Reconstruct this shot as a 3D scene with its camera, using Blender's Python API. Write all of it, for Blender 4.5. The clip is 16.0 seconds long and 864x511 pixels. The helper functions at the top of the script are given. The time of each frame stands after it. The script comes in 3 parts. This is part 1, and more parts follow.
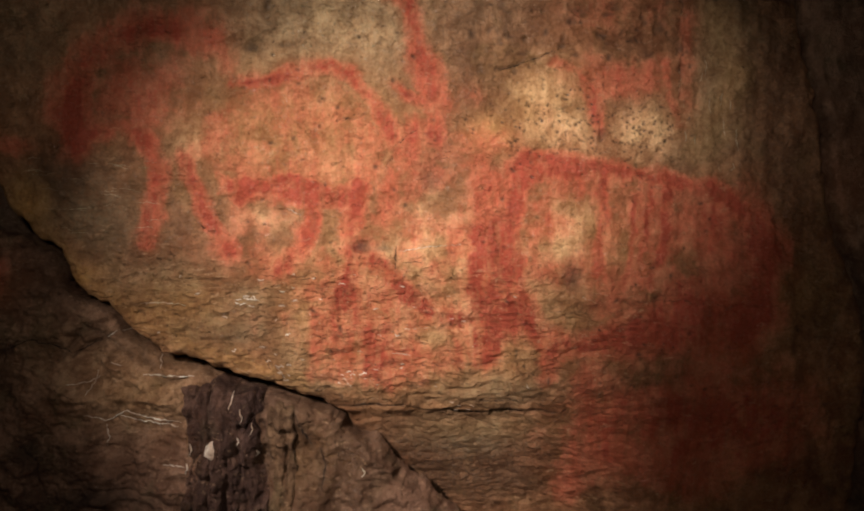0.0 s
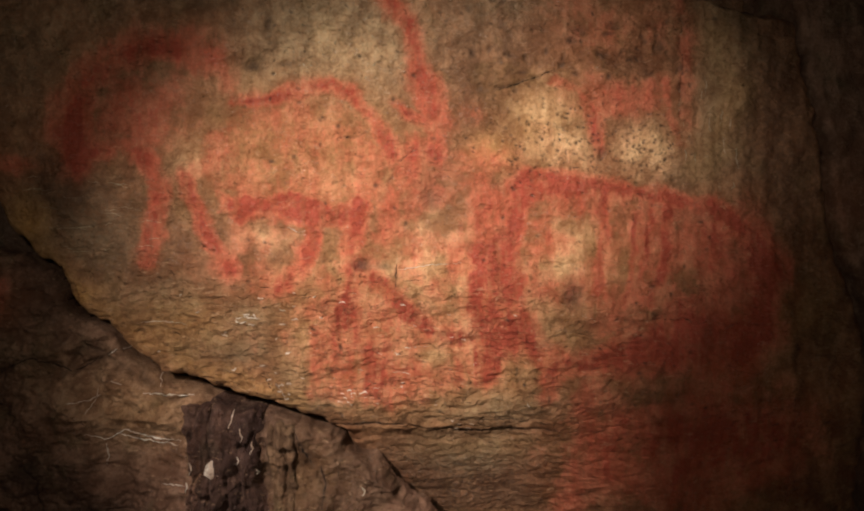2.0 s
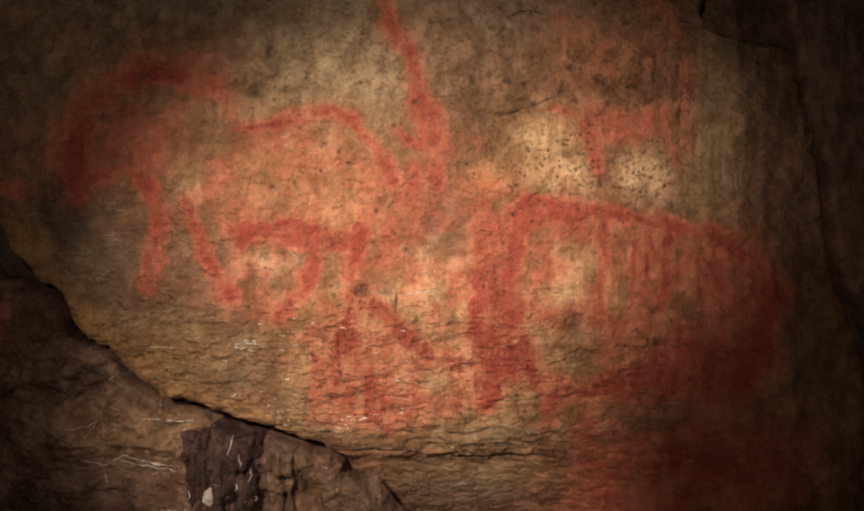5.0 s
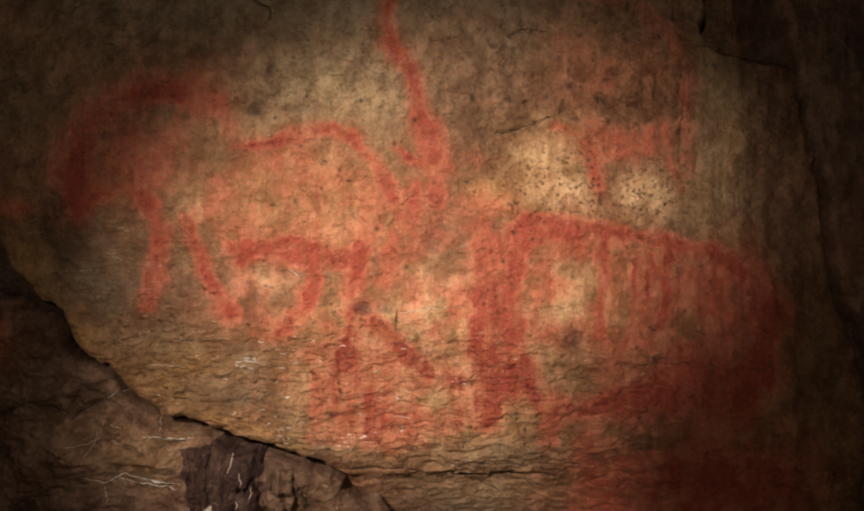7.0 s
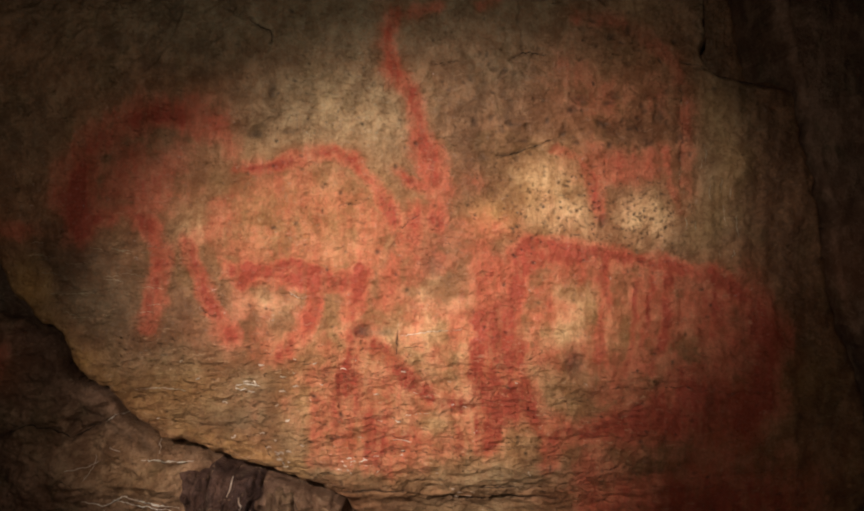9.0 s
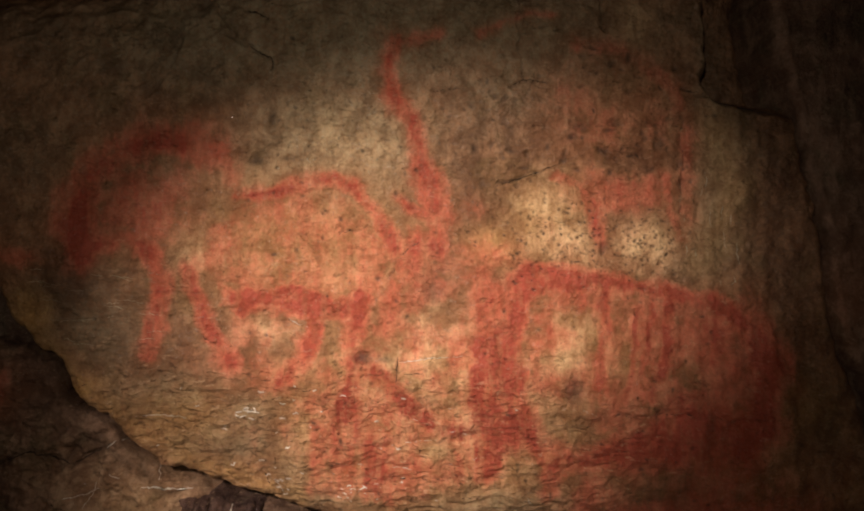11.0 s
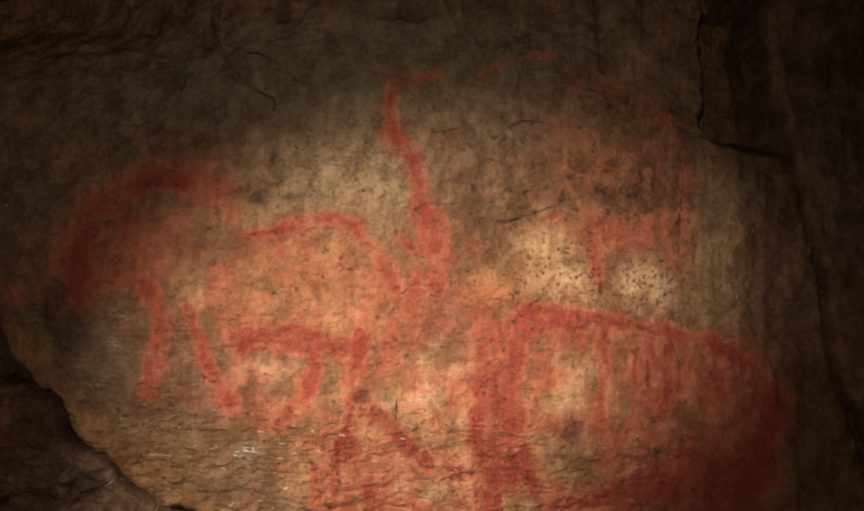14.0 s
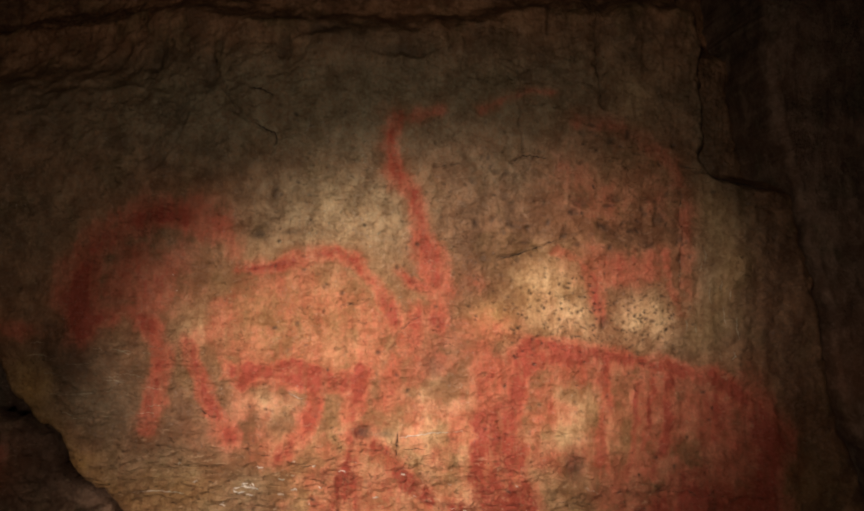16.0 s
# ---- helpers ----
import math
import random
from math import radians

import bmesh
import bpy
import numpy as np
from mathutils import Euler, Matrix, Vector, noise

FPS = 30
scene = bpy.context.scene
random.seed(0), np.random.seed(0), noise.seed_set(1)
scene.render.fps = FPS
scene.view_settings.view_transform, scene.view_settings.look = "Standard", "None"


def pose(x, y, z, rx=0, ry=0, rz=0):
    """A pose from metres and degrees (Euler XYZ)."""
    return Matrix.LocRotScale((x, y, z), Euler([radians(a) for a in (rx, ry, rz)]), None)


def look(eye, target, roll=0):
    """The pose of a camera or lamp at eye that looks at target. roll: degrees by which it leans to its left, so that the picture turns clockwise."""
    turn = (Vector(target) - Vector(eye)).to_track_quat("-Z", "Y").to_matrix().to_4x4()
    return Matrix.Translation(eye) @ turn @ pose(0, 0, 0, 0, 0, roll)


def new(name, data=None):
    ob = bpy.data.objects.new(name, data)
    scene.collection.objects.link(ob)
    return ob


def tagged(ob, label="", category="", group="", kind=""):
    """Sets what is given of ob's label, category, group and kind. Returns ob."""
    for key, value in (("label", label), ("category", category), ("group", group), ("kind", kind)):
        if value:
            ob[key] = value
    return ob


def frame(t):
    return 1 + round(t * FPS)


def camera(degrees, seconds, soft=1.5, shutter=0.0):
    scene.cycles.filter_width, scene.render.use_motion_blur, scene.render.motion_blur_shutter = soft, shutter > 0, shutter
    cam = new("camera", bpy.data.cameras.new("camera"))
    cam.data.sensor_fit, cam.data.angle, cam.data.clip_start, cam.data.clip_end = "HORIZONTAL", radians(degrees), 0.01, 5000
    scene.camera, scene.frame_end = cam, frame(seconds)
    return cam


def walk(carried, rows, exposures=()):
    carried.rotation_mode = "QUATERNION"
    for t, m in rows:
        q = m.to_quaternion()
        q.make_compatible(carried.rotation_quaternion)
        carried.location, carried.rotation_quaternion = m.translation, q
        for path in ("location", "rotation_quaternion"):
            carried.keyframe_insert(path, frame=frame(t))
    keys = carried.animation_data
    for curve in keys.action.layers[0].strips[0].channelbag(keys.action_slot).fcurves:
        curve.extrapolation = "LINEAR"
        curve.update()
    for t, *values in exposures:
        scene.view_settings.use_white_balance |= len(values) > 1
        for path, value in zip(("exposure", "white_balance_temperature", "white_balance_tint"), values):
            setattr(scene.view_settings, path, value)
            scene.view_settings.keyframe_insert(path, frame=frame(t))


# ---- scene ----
cam = camera(62.0, 16.0, soft=1.9)
PATH = [
    (0, (-0.062, -2.098, 1.347), (-0.006, -0.099, 1.303), -0.1),
    (0.5, (-0.064, -2.097, 1.351), (-0.007, -0.098, 1.315), -0.1),
    (1, (-0.066, -2.097, 1.363), (-0.007, -0.098, 1.33), -0.1),
    (1.5, (-0.064, -2.098, 1.374), (-0.007, -0.099, 1.343), -0.1),
    (2, (-0.063, -2.097, 1.384), (-0.007, -0.098, 1.356), -0.1),
    (2.5, (-0.063, -2.098, 1.389), (-0.007, -0.099, 1.368), -0.1),
    (3, (-0.064, -2.099, 1.395), (-0.007, -0.1, 1.38), -0.0),
    (3.5, (-0.066, -2.098, 1.407), (-0.008, -0.099, 1.393), 0.0),
    (4, (-0.067, -2.098, 1.414), (-0.008, -0.099, 1.407), -0.0),
    (6.5, (-0.066, -2.099, 1.454), (-0.009, -0.1, 1.467), 0.1),
    (7, (-0.065, -2.099, 1.47), (-0.009, -0.099, 1.482), 0.1),
    (7.5, (-0.065, -2.099, 1.478), (-0.009, -0.1, 1.496), 0.1),
    (8, (-0.067, -2.1, 1.489), (-0.01, -0.101, 1.512), 0.2),
    (8.5, (-0.066, -2.1, 1.499), (-0.01, -0.101, 1.529), 0.2),
    (9, (-0.068, -2.1, 1.515), (-0.011, -0.102, 1.548), 0.2),
    (11.5, (-0.065, -2.103, 1.586), (-0.012, -0.105, 1.643), 0.3),
    (12, (-0.068, -2.105, 1.587), (-0.012, -0.107, 1.659), 0.3),
    (12.5, (-0.067, -2.105, 1.6), (-0.012, -0.107, 1.677), 0.4),
    (13, (-0.068, -2.106, 1.613), (-0.013, -0.108, 1.697), 0.4),
    (13.5, (-0.068, -2.107, 1.63), (-0.013, -0.11, 1.716), 0.5),
    (14, (-0.07, -2.109, 1.642), (-0.013, -0.112, 1.738), 0.5),
    (14.5, (-0.068, -2.109, 1.659), (-0.014, -0.112, 1.761), 0.5),
    (15, (-0.074, -2.11, 1.678), (-0.016, -0.114, 1.788), 0.5),
    (15.5, (-0.075, -2.112, 1.695), (-0.016, -0.117, 1.814), 0.5),
    (16, (-0.076, -2.114, 1.709), (-0.017, -0.119, 1.838), 0.6),
]
walk(cam, [(t, look(eye, target, roll)) for t, eye, target, roll in PATH],
     [(0, -0.10), (9, -0.11), (16, -0.14)])

# ---- light: one hand lamp in a dark cave, and an added fill light ----
world = bpy.data.worlds.new("cave_dark")
world.use_nodes = True
world.node_tree.nodes["Background"].inputs[0].default_value = (0.5, 0.4, 0.32, 1)
world.node_tree.nodes["Background"].inputs[1].default_value = 0.0
scene.world = world

lamp_data = bpy.data.lights.new("hand_lamp", "SPOT")
LAMP_AT, LAMP_TO = (-1.25, -2.95, 2.45), (0.09, 0.0, 1.10)
lamp_data.energy = 640.0
lamp_data.color = (1.0, 0.77, 0.69)
lamp_data.spot_size = radians(41)
lamp_data.spot_blend = 1.0
lamp_data.shadow_soft_size = 0.046
lamp = new("hand_lamp", lamp_data)
lamp.matrix_world = look(LAMP_AT, LAMP_TO)
# added fill light near the viewpoint, lifts the shadow and the dim edges
fill_data = bpy.data.lights.new("fill_light", "SPOT")
fill_data.energy = 40.0
fill_data.color = (1.0, 0.76, 0.64)
fill_data.spot_size = radians(98)
fill_data.spot_blend = 1.0
fill_data.shadow_soft_size = 0.04
fill_lamp = new("fill_light", fill_data)
fill_lamp.matrix_world = look((-0.20, -2.35, 1.70), (-0.14, 0.0, 1.52))

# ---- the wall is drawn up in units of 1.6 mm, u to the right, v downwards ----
S = 0.0016


def wx(u):
    return (u - 784) * S


def wz(v):
    return 1.3 + (464 - v) * S


# ---- noise on arrays ----
def vnoise(u, v, su, sv, seed):
    """Smooth value noise in -1..1 with cells of su x sv units."""
    r = np.random.RandomState(seed)
    table = r.rand(256, 256) * 2 - 1
    a, b = u / su + 61.3, v / sv + 37.7
    i, j = np.floor(a).astype(int), np.floor(b).astype(int)
    fa, fb = a - i, b - j
    fa, fb = fa * fa * (3 - 2 * fa), fb * fb * (3 - 2 * fb)
    i0, i1, j0, j1 = i % 256, (i + 1) % 256, j % 256, (j + 1) % 256
    top = table[i0, j0] * (1 - fa) + table[i1, j0] * fa
    low = table[i0, j1] * (1 - fa) + table[i1, j1] * fa
    return top * (1 - fb) + low * fb


def fbm(u, v, su, sv, seed, octaves=4, gain=0.5):
    total, amp = 0, 1.0
    for k in range(octaves):
        total = total + amp * vnoise(u + 17.1 * k, v - 9.3 * k, su / 2 ** k, sv / 2 ** k, seed + k)
        amp *= gain
    return total


def step(a, b, x):
    t = np.clip((x - a) / (b - a), 0, 1)
    return t * t * (3 - 2 * t)


def line(points):
    """A function of the first coordinate through the points."""
    xs, ys = [p[0] for p in points], [p[1] for p in points]
    return lambda x: np.interp(x, xs, ys)


# ---- the sampling grid of the rock face ----
DENSE = 2.0
AU = np.concatenate([np.linspace(-1000, -75, 40)[:-1], np.arange(-75, 1655, DENSE), np.linspace(1656, 2600, 40)])
AV = np.concatenate([np.linspace(-1300, -445, 36)[:-1], np.arange(-445, 1015, DENSE), np.linspace(1016, 1290, 20)])
GU, GV = np.meshgrid(AU, AV, indexing="ij")
# ragged coordinates for worn outlines
RU = GU + 5.0 * fbm(GU, GV, 26, 26, 11, 3)
RV = GV + 5.0 * fbm(GU, GV, 26, 26, 31, 3)


def blank():
    return np.zeros_like(GU)


def stroke(field, points, width, strength=1.0, power=1.8, ragged=True, broken=False):
    """Lays a soft stroke through the points into a field."""
    pad = width * 2.2 + 22
    us, vs = [p[0] for p in points], [p[1] for p in points]
    a0, a1 = np.searchsorted(AU, [min(us) - pad, max(us) + pad])
    b0, b1 = np.searchsorted(AV, [min(vs) - pad, max(vs) + pad])
    win = (slice(a0, a1), slice(b0, b1))
    pu, pv = (RU[win], RV[win]) if ragged else (GU[win], GV[win])
    best = np.full(pu.shape, 1e9)
    if len(points) == 1:
        points = [points[0], points[0]]
    for (ua, va), (ub, vb) in zip(points[:-1], points[1:]):
        du, dv = ub - ua, vb - va
        t = np.clip(((pu - ua) * du + (pv - va) * dv) / max(du * du + dv * dv, 1e-6), 0, 1)
        best = np.minimum(best, np.hypot(pu - ua - t * du, pv - va - t * dv))
    if width > 12:
        width = width * (1.0 + 0.28 * vnoise(GU[win], GV[win], 38, 38, 93))
    if broken:
        width = width * np.clip(0.75 + 0.75 * vnoise(GU[win], GV[win], 13, 13, 91), 0.25, 1.5)
    val = strength * np.exp(-(best / width) ** power)
    field[win] = np.maximum(field[win], val)


def fill(field, points, soft, strength=1.0):
    """Lays a flat area with soft, worn edges inside a closed outline."""
    us, vs = [p[0] for p in points], [p[1] for p in points]
    a0, a1 = np.searchsorted(AU, [min(us) - soft - 30, max(us) + soft + 30])
    b0, b1 = np.searchsorted(AV, [min(vs) - soft - 30, max(vs) + soft + 30])
    win = (slice(a0, a1), slice(b0, b1))
    pu, pv = 1.6 * RU[win] - 0.6 * GU[win], 1.6 * RV[win] - 0.6 * GV[win]
    best, odd = np.full(pu.shape, 1e9), np.zeros(pu.shape, dtype=bool)
    for (ua, va), (ub, vb) in zip(points, points[1:] + points[:1]):
        du, dv = ub - ua, vb - va
        t = np.clip(((pu - ua) * du + (pv - va) * dv) / max(du * du + dv * dv, 1e-6), 0, 1)
        best = np.minimum(best, np.hypot(pu - ua - t * du, pv - va - t * dv))
        if dv:
            odd ^= ((va > pv) != (vb > pv)) & (pu < ua + (pv - va) * du / dv)
    field[win] = np.maximum(field[win], strength * step(-soft, soft, np.where(odd, best, -best)))


def blob(field, u, v, ru, rv, strength=1.0, power=2.0, ragged=True):
    pad = 2.2 * max(ru, rv) + 22
    a0, a1 = np.searchsorted(AU, [u - pad, u + pad])
    b0, b1 = np.searchsorted(AV, [v - pad, v + pad])
    win = (slice(a0, a1), slice(b0, b1))
    pu, pv = (RU[win], RV[win]) if ragged else (GU[win], GV[win])
    val = strength * np.exp(-(((pu - u) / ru) ** 2 + ((pv - v) / rv) ** 2) ** (power / 2))
    field[win] = np.maximum(field[win], val)


# ---- outlines of the rock masses ----
LEDGE = line([(-1000, 120), (-75, 200), (0, 318), (30, 388), (75, 428), (110, 455), (128, 490), (160, 533), (195, 548), (220, 578), (250, 604), (300, 638),
              (365, 657), (420, 683), (500, 703), (590, 736), (640, 792), (700, 852), (770, 920), (850, 1000), (1000, 1290)])
UNDER = line([(-1000, 330), (-75, 405), (0, 412), (60, 424), (92, 456), (118, 515), (150, 546), (190, 556), (215, 592), (250, 620), (300, 652),
              (365, 672), (420, 699), (500, 719), (590, 750), (640, 798), (700, 857), (770, 925), (850, 1005), (1000, 1295)])
CRACK = line([(-1300, 1342), (-440, 1400), (-182, 1416), (-97, 1435), (28, 1466), (213, 1508), (346, 1523), (456, 1552), (520, 1582), (640, 1600), (1000, 1610), (1290, 1630)])


def off_line(f, a, b):
    """Distance of b past the line f(a), square to it."""
    slope = (f(a + 6) - f(a - 6)) / 12
    return (b - f(a)) / np.sqrt(1 + slope * slope)


def rounded(d, radius, tall=1.0):
    """The fall of a rock's rounded edge at distance d inside its outline."""
    x = np.clip(1 - d / radius, 0, 1)
    inside = -(1 - np.sqrt(1 - x * x)) * radius * S * tall
    return inside - np.clip(-d, 0, 200) * S * 11.0


# ---- relief of the painted face ----
basin = np.exp(-((GU - 740) / 430) ** 2 - ((GV - 420) / 240) ** 2)
ridge = 1 - np.abs(fbm(GU, GV, 34, 24, 211, 3, 0.6))
fine = 0.0024 * fbm(GU, GV, 24, 18, 201, 4, 0.65) + 0.0030 * ridge
BASE = 0.008 - 0.028 * basin + 0.010 * fbm(GU, GV, 330, 260, 101, 3) + 0.004 * fbm(GU, GV, 95, 60, 151, 3)
EXTRA = fine.copy()
bed = step(430, 540, GV + 60 * vnoise(GU, GV, 160, 120, 77)) * (1 - 0.7 * step(1050, 1250, GU)) * (1 - 0.55 * step(725, 790, GV))
EXTRA += 0.0095 * bed * (1 - np.abs(fbm(GU, GV, 58, 22, 231, 4, 0.62)))     # bedding towards the foot of the face
EXTRA += 0.011 * bed * (0.5 - np.abs(fbm(GU + 0.6 * GV, GV, 88, 46, 241, 4, 0.55)))
EXTRA += 0.0025 * step(1000, 1150, GU) * fbm(GU, GV, 26, 190, 251, 3, 0.6)  # upright ribs
shade = blank()    # shade of hollows and cracks painted as dark colour, plus some dark patches


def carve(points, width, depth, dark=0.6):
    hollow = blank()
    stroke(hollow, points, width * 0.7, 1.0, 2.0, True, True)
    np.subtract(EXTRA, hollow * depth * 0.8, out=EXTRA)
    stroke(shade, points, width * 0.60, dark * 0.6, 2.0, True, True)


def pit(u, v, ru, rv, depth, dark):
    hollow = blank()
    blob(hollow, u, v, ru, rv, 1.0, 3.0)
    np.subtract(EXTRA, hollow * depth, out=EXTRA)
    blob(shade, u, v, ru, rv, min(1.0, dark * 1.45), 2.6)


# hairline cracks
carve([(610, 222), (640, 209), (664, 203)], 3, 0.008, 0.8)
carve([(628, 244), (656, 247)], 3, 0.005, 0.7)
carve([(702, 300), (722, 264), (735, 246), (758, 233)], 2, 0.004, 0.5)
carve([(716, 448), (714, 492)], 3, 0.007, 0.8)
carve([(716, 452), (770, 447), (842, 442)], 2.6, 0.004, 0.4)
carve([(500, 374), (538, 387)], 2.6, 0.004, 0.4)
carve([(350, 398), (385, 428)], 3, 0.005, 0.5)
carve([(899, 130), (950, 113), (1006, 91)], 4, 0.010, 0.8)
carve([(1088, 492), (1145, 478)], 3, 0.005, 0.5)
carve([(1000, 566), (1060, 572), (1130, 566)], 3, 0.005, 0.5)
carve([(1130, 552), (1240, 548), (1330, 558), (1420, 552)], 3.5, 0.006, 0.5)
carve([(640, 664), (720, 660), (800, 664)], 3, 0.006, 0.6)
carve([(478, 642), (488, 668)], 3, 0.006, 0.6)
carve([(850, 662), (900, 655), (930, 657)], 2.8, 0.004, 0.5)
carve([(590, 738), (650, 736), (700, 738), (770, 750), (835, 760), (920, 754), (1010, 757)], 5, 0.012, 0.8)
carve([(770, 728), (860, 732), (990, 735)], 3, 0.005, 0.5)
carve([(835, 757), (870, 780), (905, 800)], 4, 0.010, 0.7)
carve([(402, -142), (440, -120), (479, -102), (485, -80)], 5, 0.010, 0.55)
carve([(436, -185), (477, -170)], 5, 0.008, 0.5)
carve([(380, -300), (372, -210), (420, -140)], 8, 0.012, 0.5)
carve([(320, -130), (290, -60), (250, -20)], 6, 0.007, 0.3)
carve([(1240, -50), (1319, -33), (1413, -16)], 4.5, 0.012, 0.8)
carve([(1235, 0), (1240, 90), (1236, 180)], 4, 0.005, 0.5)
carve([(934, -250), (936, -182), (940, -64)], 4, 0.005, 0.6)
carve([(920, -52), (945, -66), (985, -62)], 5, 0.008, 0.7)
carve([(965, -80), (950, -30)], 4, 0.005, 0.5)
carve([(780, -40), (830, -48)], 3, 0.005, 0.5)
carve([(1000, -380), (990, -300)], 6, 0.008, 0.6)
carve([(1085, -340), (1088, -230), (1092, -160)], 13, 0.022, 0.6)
rng = random.Random(5)
for k in range(55):      # short bedding cracks in the lower half
    u, v, w = rng.uniform(430, 1120), rng.uniform(430, 740), rng.uniform(8, 34)
    if rng.random() < 0.35 * (v < 540):
        continue
    s = rng.uniform(-4, 4)
    carve([(u - w, v + s), (u, v + rng.uniform(-3, 3)), (u + w, v - s)], rng.uniform(2.2, 3.0), rng.uniform(0.002, 0.005), rng.uniform(0.25, 0.6))
for k in range(60):       # fine scratches on the flank
    u, v, w = rng.uniform(110, 420), rng.uniform(290, 640), rng.uniform(10, 40)
    carve([(u - w, v - rng.uniform(-6, 6)), (u + w, v + rng.uniform(-4, 8))], 2.4, 0.003, rng.uniform(0.2, 0.45))
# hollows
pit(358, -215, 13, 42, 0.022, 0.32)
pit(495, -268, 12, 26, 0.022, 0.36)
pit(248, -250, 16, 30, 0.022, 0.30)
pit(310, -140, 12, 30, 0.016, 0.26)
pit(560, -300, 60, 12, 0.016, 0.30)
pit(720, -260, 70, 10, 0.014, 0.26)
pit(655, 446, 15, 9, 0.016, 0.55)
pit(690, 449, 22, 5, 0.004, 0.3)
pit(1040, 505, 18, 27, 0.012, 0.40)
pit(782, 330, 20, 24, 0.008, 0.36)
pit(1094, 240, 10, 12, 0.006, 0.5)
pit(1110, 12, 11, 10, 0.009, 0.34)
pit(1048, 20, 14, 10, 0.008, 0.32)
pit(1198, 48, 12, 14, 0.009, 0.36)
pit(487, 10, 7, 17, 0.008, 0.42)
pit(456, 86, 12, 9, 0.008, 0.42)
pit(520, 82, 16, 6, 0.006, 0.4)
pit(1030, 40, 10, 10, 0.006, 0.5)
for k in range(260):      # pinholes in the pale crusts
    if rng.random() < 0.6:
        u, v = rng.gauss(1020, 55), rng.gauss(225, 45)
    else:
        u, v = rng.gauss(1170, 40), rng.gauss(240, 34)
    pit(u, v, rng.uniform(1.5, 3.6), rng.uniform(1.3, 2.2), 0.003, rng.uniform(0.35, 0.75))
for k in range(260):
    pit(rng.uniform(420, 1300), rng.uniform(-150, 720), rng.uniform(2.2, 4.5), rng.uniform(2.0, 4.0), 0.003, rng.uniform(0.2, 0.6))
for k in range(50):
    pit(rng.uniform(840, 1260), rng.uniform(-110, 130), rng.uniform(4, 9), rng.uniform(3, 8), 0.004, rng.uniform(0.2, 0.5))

# niche high on the face, hollow under the roof, ragged recess
ragU = GU + 10 * fbm(GU, GV, 60, 60, 301, 3)
ragV = GV + 12 * fbm(GU, GV, 80, 60, 321, 3)
niche = step(1268, 1312, ragU) * (1 - step(-80, -22, ragV - 0.12 * (ragU - 1290)))
roof = 1 - step(-390, -316, ragV + 26 * np.sin(GU / 140.0))
flank = (1 - step(180, 470, ragU + 0.55 * GV)) * (1 - step(-300, -60, ragV))
SHOULDER = line([(-445, 1305), (-106, 1300), (-12, 1338), (71, 1352), (174, 1356), (300, 1352), (420, 1400), (600, 1440), (1290, 1460)])
crusty = np.exp(-(((GU - 600) / 170) ** 2 + ((GV - 30) / 120) ** 2))
EXTRA += crusty * (0.0040 * fbm(GU, GV, 12, 9, 611, 3, 0.6) + 0.003 * ridge)
high = (1 - step(-120, 20, GV)) * (1 - step(520, 700, GU))
EXTRA += high * 0.010 * (1 - np.abs(fbm(GU + 0.5 * GV, GV, 70, 60, 621, 4, 0.6)))
EXTRA += (1 - step(-300, -150, GV)) * 0.010 * fbm(GU, GV, 50, 120, 631, 4, 0.6)
corner = (1 - step(110, 330, ragU)) * (1 - step(-250, -165, ragV))
EXTRA -= 0.10 * corner
slope_r = np.clip(GU - SHOULDER(GV), 0, 400)
EXTRA -= 0.24 * niche + 0.14 * roof + 0.05 * flank + 0.00012 * slope_r + 0.008 * step(0, 30, slope_r)
EXTRA -= 0.0007 * np.clip(GV - 692, 0, 400) * step(500, 700, GU) * (1 - 0.5 * step(1000, 1200, GU))
EXTRA -= 0.028 * step(744, 772, RV) * (1 - step(900, 1050, GU)) * step(560, 620, GU)
d_panel = np.minimum(off_line(LEDGE, RU, RV) * -1, CRACK(GV) - RU)
SOFT = 1 - 0.80 * step(585, 690, GU) * step(700, 740, GV)     # the ledge dies out towards its end
EDGE = np.where(GU < 1200, SOFT, 1.0) * rounded(d_panel, 20 + 18 * step(280, 430, GU) * (1 - step(720, 800, GU)))
PANEL = BASE + EXTRA + EDGE

# ---- red pigment, one field for each painted mark ----
streak = 0.5 + 0.5 * fbm(GU, GV, 9, 46, 401, 3, 0.6)
patchy = 0.5 + 0.5 * fbm(GU, GV, 40, 40, 421, 4, 0.6)
faded = fbm(GU, GV, 58, 74, 461, 3, 0.6)      # wear in larger patches
grit = 0.5 + 0.5 * fbm(GU, GV, 7, 5, 441, 2, 0.7)


def worn(field, low=0.55):
    m = low + (1 - low) * np.clip(0.40 * streak + 0.75 * patchy + 0.40 * grit, 0, 1.6)
    return np.clip(1.40 * field * m * (0.97 + 0.24 * faded), 0, 1)


PIECES = []


def brush(mark, name, tool, first, *shape):
    field = blank()
    if tool is stroke:
        stroke(field, first, shape[0] * 1.18, *shape[1:])
    elif tool is fill:
        fill(field, first, *shape)
    else:
        blob(field, first, *shape)
    PIECES.append((mark, name, worn(field), field))


